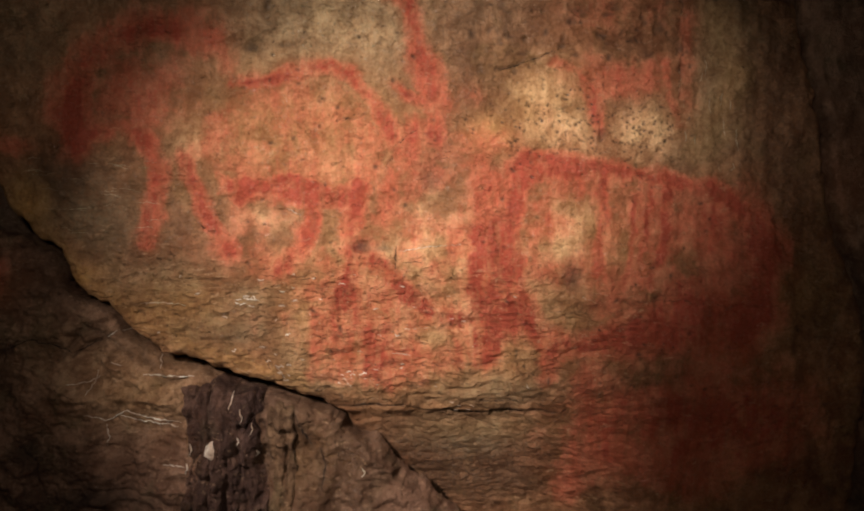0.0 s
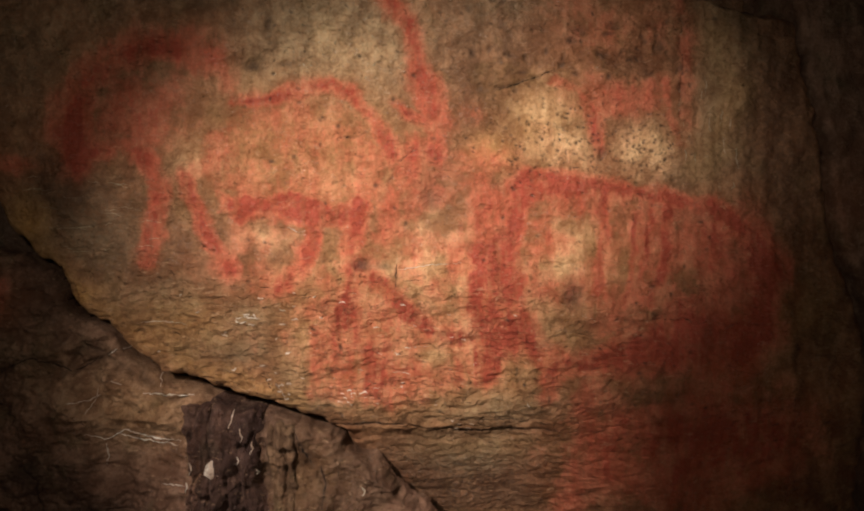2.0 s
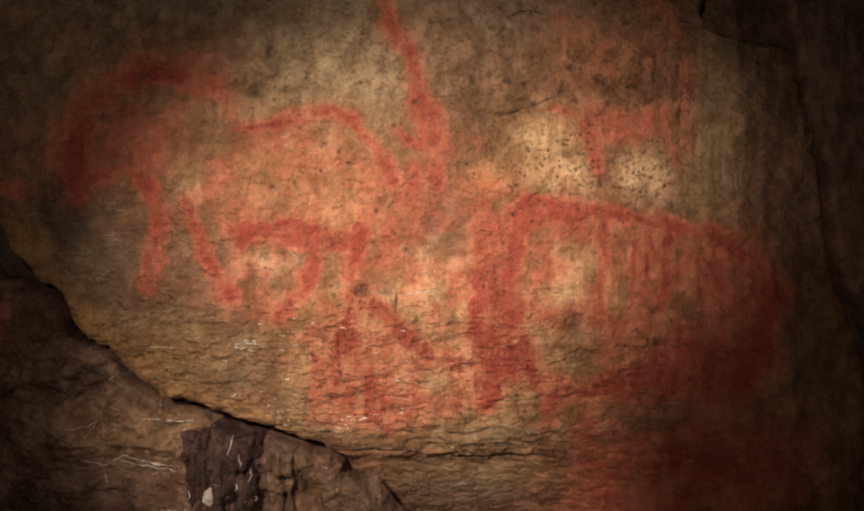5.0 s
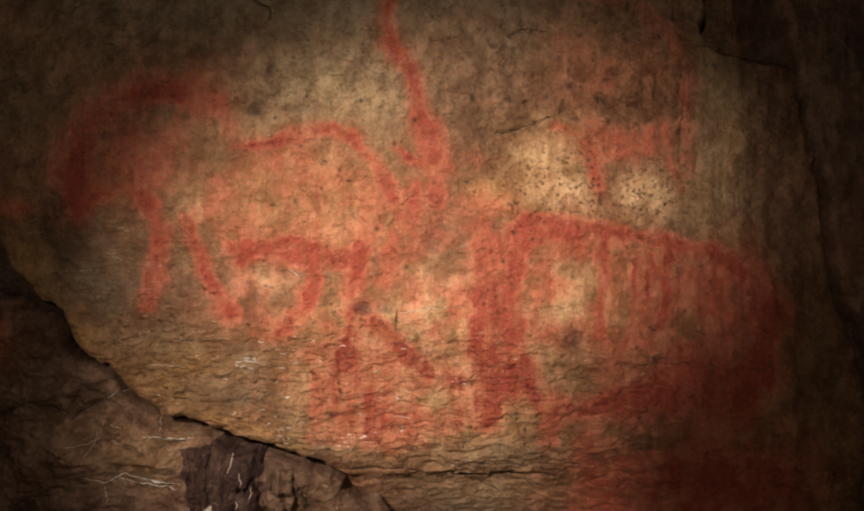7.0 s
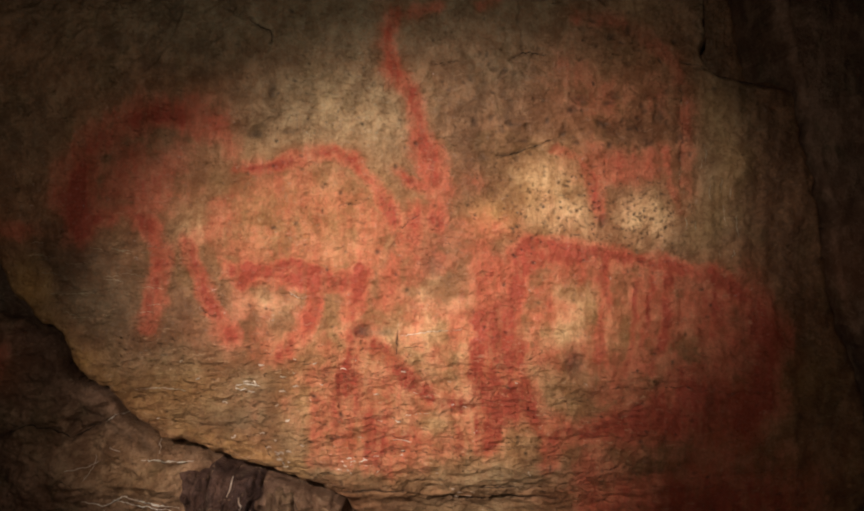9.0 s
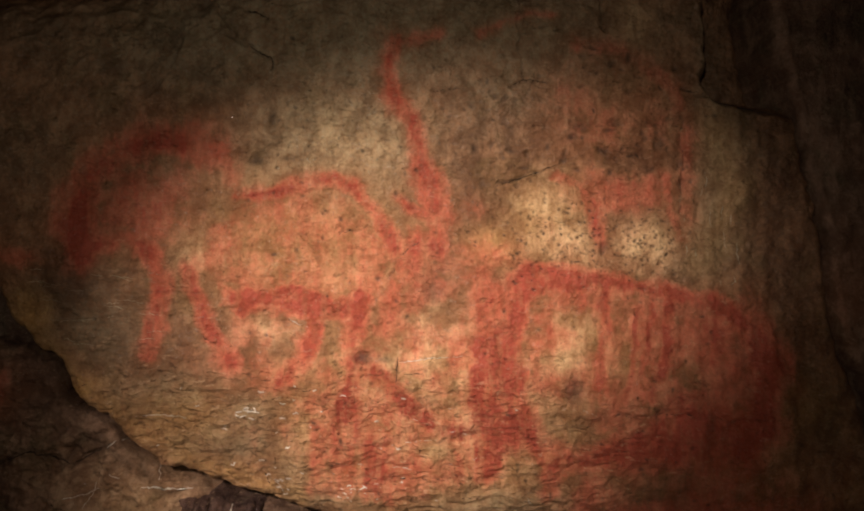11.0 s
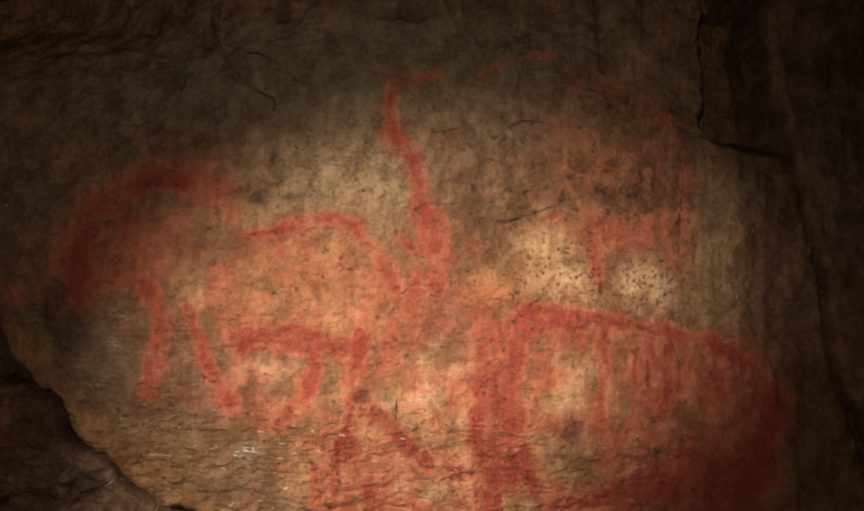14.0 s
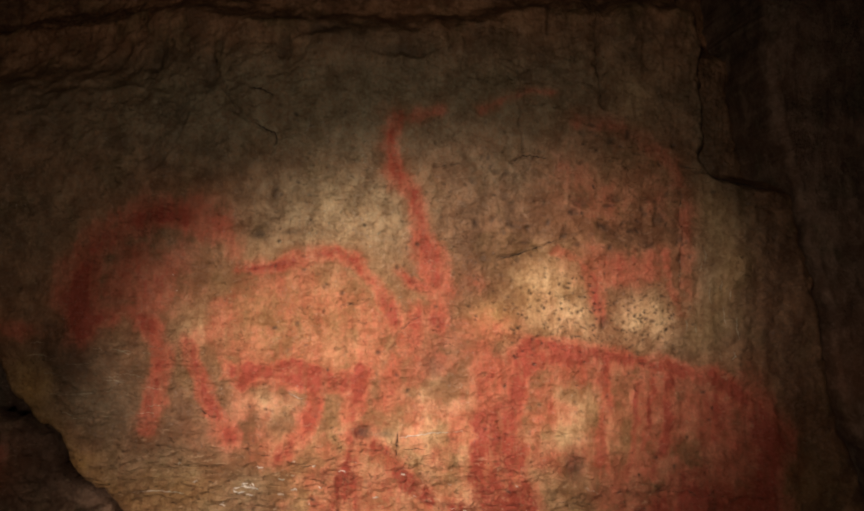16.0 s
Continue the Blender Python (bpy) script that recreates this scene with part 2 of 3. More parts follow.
# arched mark
brush(0, "stroke", stroke, [(150, 262), (134, 215), (140, 165), (165, 118), (218, 72), (287, 50), (350, 56), (385, 70)], 34, 0.72)
brush(0, "stroke", stroke, [(385, 70), (415, 105), (425, 150)], 22, 0.45)
brush(0, "wash", blob, 250, 165, 130, 105, 0.50)
brush(0, "stroke", stroke, [(160, 250), (235, 225), (275, 262), (297, 300)], 22, 0.6)
brush(0, "stroke", stroke, [(300, 300), (290, 350), (276, 400), (268, 440)], 19, 0.62)
# long low mark with short uprights
brush(1, "stroke", stroke, [(425, 150), (480, 148), (520, 140), (560, 128), (596, 120), (632, 138), (672, 176), (700, 220), (712, 255)], 17, 0.74)
brush(1, "wash", fill, [(330, 275), (380, 200), (425, 160), (520, 142), (600, 128), (665, 180), (712, 250), (700, 330), (560, 350), (400, 335)], 26, 0.40)
brush(1, "wash", fill, [(396, 316), (430, 326), (480, 318), (520, 308), (556, 322), (600, 338), (668, 330), (664, 384), (600, 378), (540, 372), (490, 364), (440, 370), (404, 350)], 16, 0.86)
brush(1, "wash", blob, 492, 345, 62, 20, 0.95)
brush(1, "wash", blob, 500, 268, 46, 22, 0.48)
brush(1, "stroke", stroke, [(338, 290), (358, 344), (378, 400), (402, 440)], 17, 0.72)
brush(1, "wash", blob, 406, 452, 30, 28, 0.86)
brush(1, "stroke", stroke, [(646, 340), (640, 380), (630, 420)], 25, 0.84)
brush(1, "stroke", stroke, [(560, 350), (562, 400), (540, 450), (512, 486)], 21, 0.76)
brush(1, "stroke", stroke, [(752, 228), (732, 290), (706, 340), (698, 396)], 24, 0.66)
brush(1, "stroke", stroke, [(712, 232), (742, 245)], 16, 0.5)
# tall stem with a faint arch
brush(2, "stroke", stroke, [(790, -150), (735, -135), (700, -125)], 15, 0.45)
brush(2, "stroke", stroke, [(706, -138), (694, -85), (702, -34), (738, 10), (754, 60), (764, 110)], 18, 0.66)
brush(2, "stroke", stroke, [(764, 110), (776, 150), (796, 190), (790, 240)], 27, 0.72)
brush(2, "stroke", stroke, [(715, 155), (760, 180), (800, 205)], 14, 0.55)
brush(2, "wash", blob, 850, 180, 60, 40, 0.30)
brush(2, "stroke", stroke, [(862, -150), (934, -182), (996, -184)], 11, 0.40)
brush(2, "stroke", stroke, [(1050, -130), (1153, -104), (1222, -52), (1248, 10), (1246, 100), (1240, 200)], 26, 0.32)
brush(2, "wash", blob, 1100, -10, 170, 130, 0.29, 3.0)
brush(2, "wash", blob, 850, -50, 150, 80, 0.17)
# short hanging strokes
brush(3, "stroke", stroke, [(1000, 112), (1050, 132), (1080, 180), (1092, 236)], 15, 0.6)
brush(3, "wash", blob, 1120, 140, 125, 46, 0.58)
brush(3, "stroke", stroke, [(1205, 120), (1212, 170), (1236, 220)], 14, 0.5)
# large filled mark
brush(4, "wash", fill, [(846, 430), (850, 370), (870, 322), (905, 294), (960, 280), (1010, 288), (1090, 300), (1096, 322), (1000, 330), (962, 345), (948, 385), (950, 450), (958, 520),
                        (984, 556), (1000, 600), (988, 640), (955, 622), (928, 610), (912, 640), (902, 668), (862, 672), (842, 640), (850, 592), (836, 562), (846, 500)], 22, 0.74)
brush(4, "wash", blob, 905, 330, 60, 44, 0.72)
brush(4, "stroke", stroke, [(905, 470), (912, 540), (935, 590)], 40, 0.76)
brush(4, "stroke", stroke, [(960, 286), (1060, 298), (1180, 318), (1290, 338), (1368, 385), (1402, 450)], 19, 0.82)
brush(4, "wash", fill, [(950, 300), (1100, 305), (1290, 335), (1390, 400), (1400, 540), (1300, 600), (1100, 590), (985, 560)], 26, 0.42)
brush(4, "stroke", stroke, [(1058, 305), (1054, 370), (1056, 420)], 14, 0.56)
brush(4, "stroke", stroke, [(1100, 312), (1096, 400), (1086, 500)], 15, 0.86)
brush(4, "stroke", stroke, [(1160, 350), (1150, 430), (1130, 520)], 12, 0.74)
brush(4, "stroke", stroke, [(1186, 330), (1180, 400), (1164, 470)], 9, 0.66)
brush(4, "stroke", stroke, [(1218, 325), (1210, 430), (1186, 520)], 15, 0.80)
brush(4, "stroke", stroke, [(1360, 380), (1395, 460), (1385, 545), (1330, 640)], 45, 0.74)
brush(4, "wash", blob, 1290, 420, 95, 100, 0.60)
brush(4, "wash", fill, [(985, 588), (1080, 600), (1160, 560), (1230, 490), (1310, 520), (1400, 560), (1380, 640), (1330, 690), (1250, 660), (1120, 650), (1030, 655), (992, 690)], 44, 0.74)
brush(4, "stroke", stroke, [(1000, 640), (985, 690)], 24, 0.6)
brush(4, "stroke", stroke, [(1062, 690), (1056, 760), (1050, 850), (1045, 920)], 36, 0.48)
brush(4, "wash", blob, 1260, 790, 260, 150, 0.74, 3.0)
# wash below
brush(5, "wash", fill, [(558, 570), (604, 548), (612, 440), (652, 436), (690, 470), (725, 505), (790, 556), (848, 556), (852, 660), (800, 690), (740, 708), (640, 700), (568, 688)], 28, 0.54)
brush(5, "stroke", stroke, [(640, 446), (630, 500), (622, 545)], 22, 0.84)
brush(5, "stroke", stroke, [(672, 470), (704, 505), (745, 545), (790, 572), (850, 582)], 23, 0.82)
brush(5, "stroke", stroke, [(572, 570), (570, 620), (566, 680)], 17, 0.62)
brush(5, "stroke", stroke, [(612, 590), (606, 670)], 14, 0.50)
brush(5, "stroke", stroke, [(700, 560), (712, 620), (704, 690)], 22, 0.58)
brush(5, "stroke", stroke, [(770, 585), (782, 640), (770, 690)], 20, 0.55)
brush(5, "stroke", stroke, [(820, 590), (826, 660)], 18, 0.62)
brush(5, "wash", blob, 770, 600, 240, 105, 0.46, 3.0)
# smear by the edge
brush(6, "wash", blob, 30, 265, 60, 22, 0.4)
# bare gaps worn through the large mark
bare = blank()
blob(bare, 1038, 435, 52, 70, 0.85)
blob(bare, 975, 450, 26, 80, 0.55)
blob(bare, 1125, 480, 30, 50, 0.4)
blob(bare, 938, 645, 26, 36, 0.75)
blob(bare, 1030, 545, 60, 40, 0.5)
blob(bare, 1130, 440, 16, 60, 0.6)
blob(bare, 1160, 690, 70, 26, 0.6)
blob(bare, 648, 640, 9, 60, 0.6)
blob(bare, 770, 610, 50, 16, 0.6)
blob(bare, 490, 402, 44, 28, 0.8)
blob(bare, 600, 430, 20, 50, 0.35)
PIECES = [(k, name, m * (1 - bare * (0.6 + 0.4 * grit)), raw) for k, name, m, raw in PIECES]
stain = blank()      # faint iron stain over the middle of the face
blob(stain, 800, 430, 470, 280, 0.62, 3.0)
ochre = np.maximum(np.max([m for k, name, m, raw in PIECES], axis=0), stain * (0.35 + 0.75 * patchy))

# ---- mineral tints; some browns also stand in for shade ----
pale, yellow, grey, brown = blank(), blank(), blank(), blank()
blob(pale, 985, 165, 55, 45, 0.75)
blob(pale, 1020, 230, 62, 48, 0.95)
blob(pale, 1170, 240, 55, 50, 0.85)
blob(pale, 780, 440, 50, 90, 0.85)
blob(pale, 790, 540, 60, 50, 0.6)
blob(pale, 1035, 440, 50, 66, 0.72)
blob(pale, 365, 260, 50, 34, 0.55)
blob(pale, 760, 640, 200, 60, 0.45)
blob(pale, 600, 55, 130, 75, 0.50)
blob(pale, 480, 400, 55, 24, 0.5)
blob(pale, 780, 560, 250, 125, 0.62, 3.0)
blob(pale, 600, 260, 150, 70, 0.25)
blob(pale, 630, 250, 60, 60, 0.25)
blob(yellow, 985, 190, 80, 70, 0.7)
blob(yellow, 900, 240, 60, 40, 0.7)
stroke(yellow, [(45, 340), (70, 410), (140, 495), (200, 540), (300, 600), (420, 655), (540, 690)], 32, 0.48)
blob(yellow, 330, 560, 130, 60, 0.5)
blob(yellow, 560, 560, 70, 60, 0.5)
blob(yellow, 770, 560, 290, 170, 0.50, 3.0)
blob(yellow, 550, 240, 190, 110, 0.62)
blob(yellow, 1050, 430, 120, 100, 0.5)
blob(yellow, 780, 470, 80, 130, 0.35)
blob(yellow, 870, 790, 150, 30, 0.2)
blob(yellow, 62, 372, 34, 46, 0.9)
blob(yellow, 150, 500, 34, 26, 0.9)
stroke(yellow, [(1300, 20), (1330, 130), (1290, 260)], 40, 0.3)
blob(yellow, 1470, 540, 70, 50, 0.3)
blob(grey, 600, 30, 170, 110, 0.85)
blob(grey, 440, 555, 60, 38, 0.8)
blob(grey, 180, 380, 130, 80, 0.38)
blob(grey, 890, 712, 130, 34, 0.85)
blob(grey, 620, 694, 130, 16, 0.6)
# brown along the lip also paints in the shade of the undercut
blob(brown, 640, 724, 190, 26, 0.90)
blob(grey, 880, -60, 170, 90, 0.65)
blob(grey, 680, 448, 60, 16, 0.6)
blob(grey, 880, 790, 150, 60, 0.36, 4.0)
blob(grey, 640, -150, 640, 140, 0.80, 3.0)
blob(pale, 1150, -170, 36, 50, 0.30)
blob(grey, 150, 60, 260, 160, 0.35, 3.0)
blob(grey, 420, 590, 130, 40, 0.70)
blob(grey, 300, 520, 90, 60, 0.45)
blob(grey, 540, 640, 50, 40, 0.55)
blob(grey, 470, -160, 240, 100, 0.65)
blob(grey, 1020, -210, 260, 100, 0.55)
stroke(grey, [(1290, -150), (1310, 60), (1290, 260)], 55, 0.55)
blob(grey, 560, -230, 400, 70, 0.55)
blob(grey, 700, 620, 40, 60, 0.35)
blob(brown, 865, 165, 95, 75, 0.75)
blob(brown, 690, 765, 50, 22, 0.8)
blob(brown, 330, -120, 150, 90, 0.35)
blob(brown, 1020, 350, 50, 40, 0.45)
blob(brown, 1250, 560, 140, 120, 0.35)
blob(brown, 80, -80, 330, 130, 0.30)
stroke(brown, [(1350, -200), (1400, 60), (1440, 320), (1490, 560)], 85, 0.75)
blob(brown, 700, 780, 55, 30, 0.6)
# brown foot of the face, deepened in colour for the ledge's shade
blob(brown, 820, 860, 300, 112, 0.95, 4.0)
blob(brown, 540, 240, 260, 130, 0.18)
stroke(brown, [(90, 300), (210, 420), (330, 490), (430, 560)], 85, 0.72)
blob(shade, 520, 55, 90, 40, 0.22)
blob(shade, 150, 310, 70, 30, 0.3)
blob(shade, 430, 600, 60, 30, 0.25)
blob(shade, 800, 310, 40, 80, 0.25)
shade = np.clip(shade, 0, 1)
TINTS = {"ochre": ochre, "pale": pale, "yellow": yellow, "grey": grey, "brown": brown, "shade": shade, "bed": bed}


# ---- materials ----
def node(nt, kind, **values):
    n = nt.nodes.new(kind)
    for key, value in values.items():
        n.inputs[key.replace("_", " ")].default_value = value
    return n


def mix(nt, fac, a, b, mode="MIX"):
    n = nt.nodes.new("ShaderNodeMix")
    n.data_type, n.blend_type = "RGBA", mode
    for slot, value in ((0, fac), (6, a), (7, b)):
        if hasattr(value, "is_linked"):
            nt.links.new(value, n.inputs[slot])
        else:
            n.inputs[slot].default_value = value if slot == 0 else (*value, 1)
    return n.outputs[2]


def calc(nt, op, a, b=0.0, clamp=False):
    n = nt.nodes.new("ShaderNodeMath")
    n.operation, n.use_clamp = op, clamp
    for slot, value in ((0, a), (1, b)):
        if hasattr(value, "is_linked"):
            nt.links.new(value, n.inputs[slot])
        else:
            n.inputs[slot].default_value = value
    return n.outputs[0]


def span(nt, value, low, high, to_low=0.0, to_high=1.0):
    n = nt.nodes.new("ShaderNodeMapRange")
    n.interpolation_type = "SMOOTHSTEP"
    nt.links.new(value, n.inputs[0])
    for slot, v in ((1, low), (2, high), (3, to_low), (4, to_high)):
        n.inputs[slot].default_value = v
    return n.outputs[0]


def grain(nt, place, scale, detail, stretch=(1, 1, 1), rough=0.6, warp=0.0):
    m = nt.nodes.new("ShaderNodeMapping")
    m.inputs["Scale"].default_value = stretch
    nt.links.new(place, m.inputs["Vector"])
    n = node(nt, "ShaderNodeTexNoise", Scale=scale, Detail=detail, Roughness=rough, Distortion=warp)
    nt.links.new(m.outputs[0], n.inputs["Vector"])
    return n.outputs["Fac"]


def rock_material(name, base, other, wet=0.3, tints=True):
    """Limestone with mineral tints, speckles and damp sheen; the tints come from the surface's own layers."""
    mat = bpy.data.materials.new(name)
    mat.use_nodes = True
    nt = mat.node_tree
    bsdf = nt.nodes["Principled BSDF"]
    place = nt.nodes.new("ShaderNodeNewGeometry").outputs["Position"]

    def layer(key):
        n = nt.nodes.new("ShaderNodeAttribute")
        n.attribute_name = key
        return n.outputs["Fac"]

    cloud = grain(nt, place, 3.2, 5, (1, 1, 1.4))
    mottle = grain(nt, place, 13, 8, (1.1, 1, 0.85), 0.68, 0.2)
    drips = grain(nt, place, 30, 4, (1.6, 1, 0.22), 0.6)
    beds = grain(nt, place, 34, 6, (0.55, 1, 1.35), 0.68, 0.5)
    speck = grain(nt, place, 150, 3, (1, 1, 1.2), 0.6)
    crumb = grain(nt, place, 70, 5, (1, 1, 1), 0.7, 0.4)
    flake = grain(nt, place, 48, 5, (1.0, 1, 0.8), 0.70, 0.25)
    col = mix(nt, span(nt, cloud, 0.38, 0.62), base, other)
    patch = grain(nt, place, 7.5, 6, (1.2, 1, 0.9), 0.62, 0.6)
    col = mix(nt, span(nt, patch, 0.50, 0.66, 0.0, 0.75), col, (base[0] * 0.72, base[1] * 0.95, base[2] * 0.85))
    col = mix(nt, span(nt, mottle, 0.42, 0.66, 0.0, 0.60), col, tuple(min(1, c * 1.6) for c in base))
    if tints:
        rag = span(nt, crumb, 0.30, 0.65, 0.55, 1.1)
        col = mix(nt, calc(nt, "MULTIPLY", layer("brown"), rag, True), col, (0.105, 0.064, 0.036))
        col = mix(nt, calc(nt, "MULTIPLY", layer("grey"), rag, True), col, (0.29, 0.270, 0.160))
        col = mix(nt, calc(nt, "MULTIPLY", layer("yellow"), rag, True), col, (0.55, 0.345, 0.115))
        col = mix(nt, calc(nt, "MULTIPLY", layer("pale"), span(nt, mottle, 0.32, 0.60, 0.40, 1.0), True), col, (0.86, 0.625, 0.32))
        amount = calc(nt, "ADD", layer("ochre"), span(nt, mottle, 0.32, 0.68, -0.16, 0.16))
        thin = mix(nt, span(nt, amount, 0.22, 0.52), (0.43, 0.172, 0.076), (0.63, 0.172, 0.094))
        red = mix(nt, span(nt, amount, 0.62, 0.98), thin, (0.40, 0.088, 0.050))
        wear = calc(nt, "ADD", calc(nt, "ADD", calc(nt, "MULTIPLY", drips, 0.7), calc(nt, "MULTIPLY", flake, 0.5)), calc(nt, "MULTIPLY", speck, 0.4))
        soak = calc(nt, "MULTIPLY", layer("ochre"), span(nt, wear, 0.60, 1.0, 0.72, 1.25), True)
        col = mix(nt, soak, col, red)
    bend = nt.nodes.new("ShaderNodeVectorMath")
    bend.operation = "MULTIPLY_ADD"
    wander = node(nt, "ShaderNodeTexNoise", Scale=14.0, Detail=4.0, Roughness=0.65)
    nt.links.new(place, wander.inputs["Vector"])
    nt.links.new(wander.outputs["Color"], bend.inputs[0])
    bend.inputs[1].default_value = (0.09, 0.09, 0.09)
    nt.links.new(place, bend.inputs[2])
    squash = nt.nodes.new("ShaderNodeMapping")
    squash.inputs["Scale"].default_value = (0.75, 1, 1.35)
    nt.links.new(bend.outputs[0], squash.inputs["Vector"])
    cells = node(nt, "ShaderNodeTexVoronoi", Scale=42.0)
    cells.feature = "DISTANCE_TO_EDGE"
    nt.links.new(squash.outputs[0], cells.inputs["Vector"])
    crackle = calc(nt, "MULTIPLY", span(nt, cells.outputs["Distance"], 0.0, 0.045, 1.0, 0.0), span(nt, grain(nt, place, 9, 3), 0.50, 0.64))
    dash = grain(nt, place, 50, 5, (0.60, 1, 1.5), 0.64, 1.1)
    drag = grain(nt, place, 24, 5, (1.9, 1, 0.26), 0.6, 0.2)
    tone = calc(nt, "MULTIPLY", span(nt, flake, 0.34, 0.66, 0.90, 1.12), span(nt, mottle, 0.35, 0.65, 0.76, 1.18))
    tone = calc(nt, "MULTIPLY", tone, span(nt, drag, 0.34, 0.66, 0.94, 1.06))
    warm = nt.nodes.new("ShaderNodeCombineColor")
    for slot, power in ((0, 0.75), (1, 1.05), (2, 1.25)):
        nt.links.new(calc(nt, "POWER", tone, power), warm.inputs[slot])
    col = mix(nt, 1.0, col, warm.outputs[0], "MULTIPLY")
    col = mix(nt, span(nt, drips, 0.54, 0.76, 0.0, 0.22), col, mix(nt, 0.75, col, (0.05, 0.035, 0.02)))
    strata = span(nt, beds, 0.57, 0.69, 0.0, 0.20)
    if tints:
        strata = calc(nt, "MULTIPLY", strata, calc(nt, "ADD", calc(nt, "MULTIPLY", layer("bed"), 0.85), 0.15))
    col = mix(nt, strata, col, mix(nt, 0.8, col, (0.05, 0.035, 0.022)))
    where = calc(nt, "ADD", calc(nt, "MULTIPLY", layer("bed"), 0.55), 0.45) if tints else 0.8
    scar = calc(nt, "MULTIPLY", span(nt, dash, 0.60, 0.67, 0.0, 0.80), calc(nt, "MULTIPLY", where, span(nt, patch, 0.42, 0.60, 0.15, 1.0)))
    col = mix(nt, scar, col, mix(nt, 0.85, col, (0.045, 0.030, 0.018)))
    col = mix(nt, calc(nt, "MULTIPLY", span(nt, dash, 0.40, 0.33, 0.0, 0.55), where), col, mix(nt, 0.6, col, (0.80, 0.60, 0.36)))
    col = mix(nt, span(nt, speck, 0.61, 0.70, 0.0, 0.38), col, (0.06, 0.045, 0.03))
    col = mix(nt, span(nt, crumb, 0.62, 0.72, 0.0, 0.50), col, mix(nt, 0.50, col, (0.70, 0.52, 0.32)))
    if tints:
        # mixes the painted shade of the hollows into the colour
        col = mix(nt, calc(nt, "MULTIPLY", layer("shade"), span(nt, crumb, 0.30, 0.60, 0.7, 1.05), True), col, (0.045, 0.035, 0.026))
    col = mix(nt, calc(nt, "MULTIPLY", crackle, 0.16), col, (0.05, 0.036, 0.024))
    nt.links.new(col, bsdf.inputs["Base Color"])
    damp = calc(nt, "ADD", calc(nt, "MULTIPLY", crumb, 0.65), calc(nt, "MULTIPLY", grain(nt, place, 6, 4), 0.35))
    nt.links.new(span(nt, damp, 0.46, 0.62, 0.80, 0.80 - wet), bsdf.inputs["Roughness"])
    bsdf.inputs["Specular IOR Level"].default_value = 0.28
    nt.links.new(span(nt, damp, 0.49, 0.60, 0.0, min(1.0, wet * 1.4)), bsdf.inputs["Coat Weight"])
    bsdf.inputs["Coat Roughness"].default_value = 0.13
    bsdf.inputs["Coat IOR"].default_value = 1.33
    relief = calc(nt, "ADD", calc(nt, "MULTIPLY", crumb, 1.0), calc(nt, "ADD", calc(nt, "MULTIPLY", speck, 0.45), calc(nt, "MULTIPLY", flake, 0.55)))
    relief = calc(nt, "SUBTRACT", relief, calc(nt, "MULTIPLY", scar, 0.9))
    relief = calc(nt, "SUBTRACT", relief, calc(nt, "MULTIPLY", crackle, 0.30))
    if tints:
        relief = calc(nt, "MULTIPLY", relief, calc(nt, "ADD", calc(nt, "MULTIPLY", layer("bed"), 0.50), 0.50))
    relief = calc(nt, "ADD", relief, calc(nt, "MULTIPLY", beds, calc(nt, "ADD", calc(nt, "MULTIPLY", layer("bed"), 1.3), 0.3) if tints else 0.6))
    bump = nt.nodes.new("ShaderNodeBump")
    bump.inputs["Strength"].default_value = 1.0
    bump.inputs["Distance"].default_value = 0.0105
    nt.links.new(relief, bump.inputs["Height"])
    nt.links.new(bump.outputs[0], bsdf.inputs["Normal"])
    nt.links.new(bump.outputs[0], bsdf.inputs["Coat Normal"])
    return mat


FACE = rock_material("painted_limestone", (0.31, 0.165, 0.080), (0.185, 0.108, 0.056), 0.58)
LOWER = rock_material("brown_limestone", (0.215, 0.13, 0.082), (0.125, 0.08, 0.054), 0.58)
SIDE = rock_material("dark_limestone", (0.21, 0.135, 0.085), (0.13, 0.09, 0.058), 0.30)
FLOW = rock_material("wet_flowstone", (0.105, 0.062, 0.043), (0.055, 0.035, 0.029), 0.90, False)
COLUMN = rock_material("tan_flowstone", (0.155, 0.098, 0.052), (0.095, 0.062, 0.036), 0.45, False)
SHELL = rock_material("cave_limestone", (0.17, 0.12, 0.08), (0.11, 0.08, 0.055), 0.2, False)
STREAK = rock_material("pale_drip", (0.46, 0.40, 0.27), (0.36, 0.31, 0.21), 0.45, False)
VEIN = rock_material("white_calcite", (0.74, 0.67, 0.54), (0.58, 0.50, 0.38), 0.55, False)


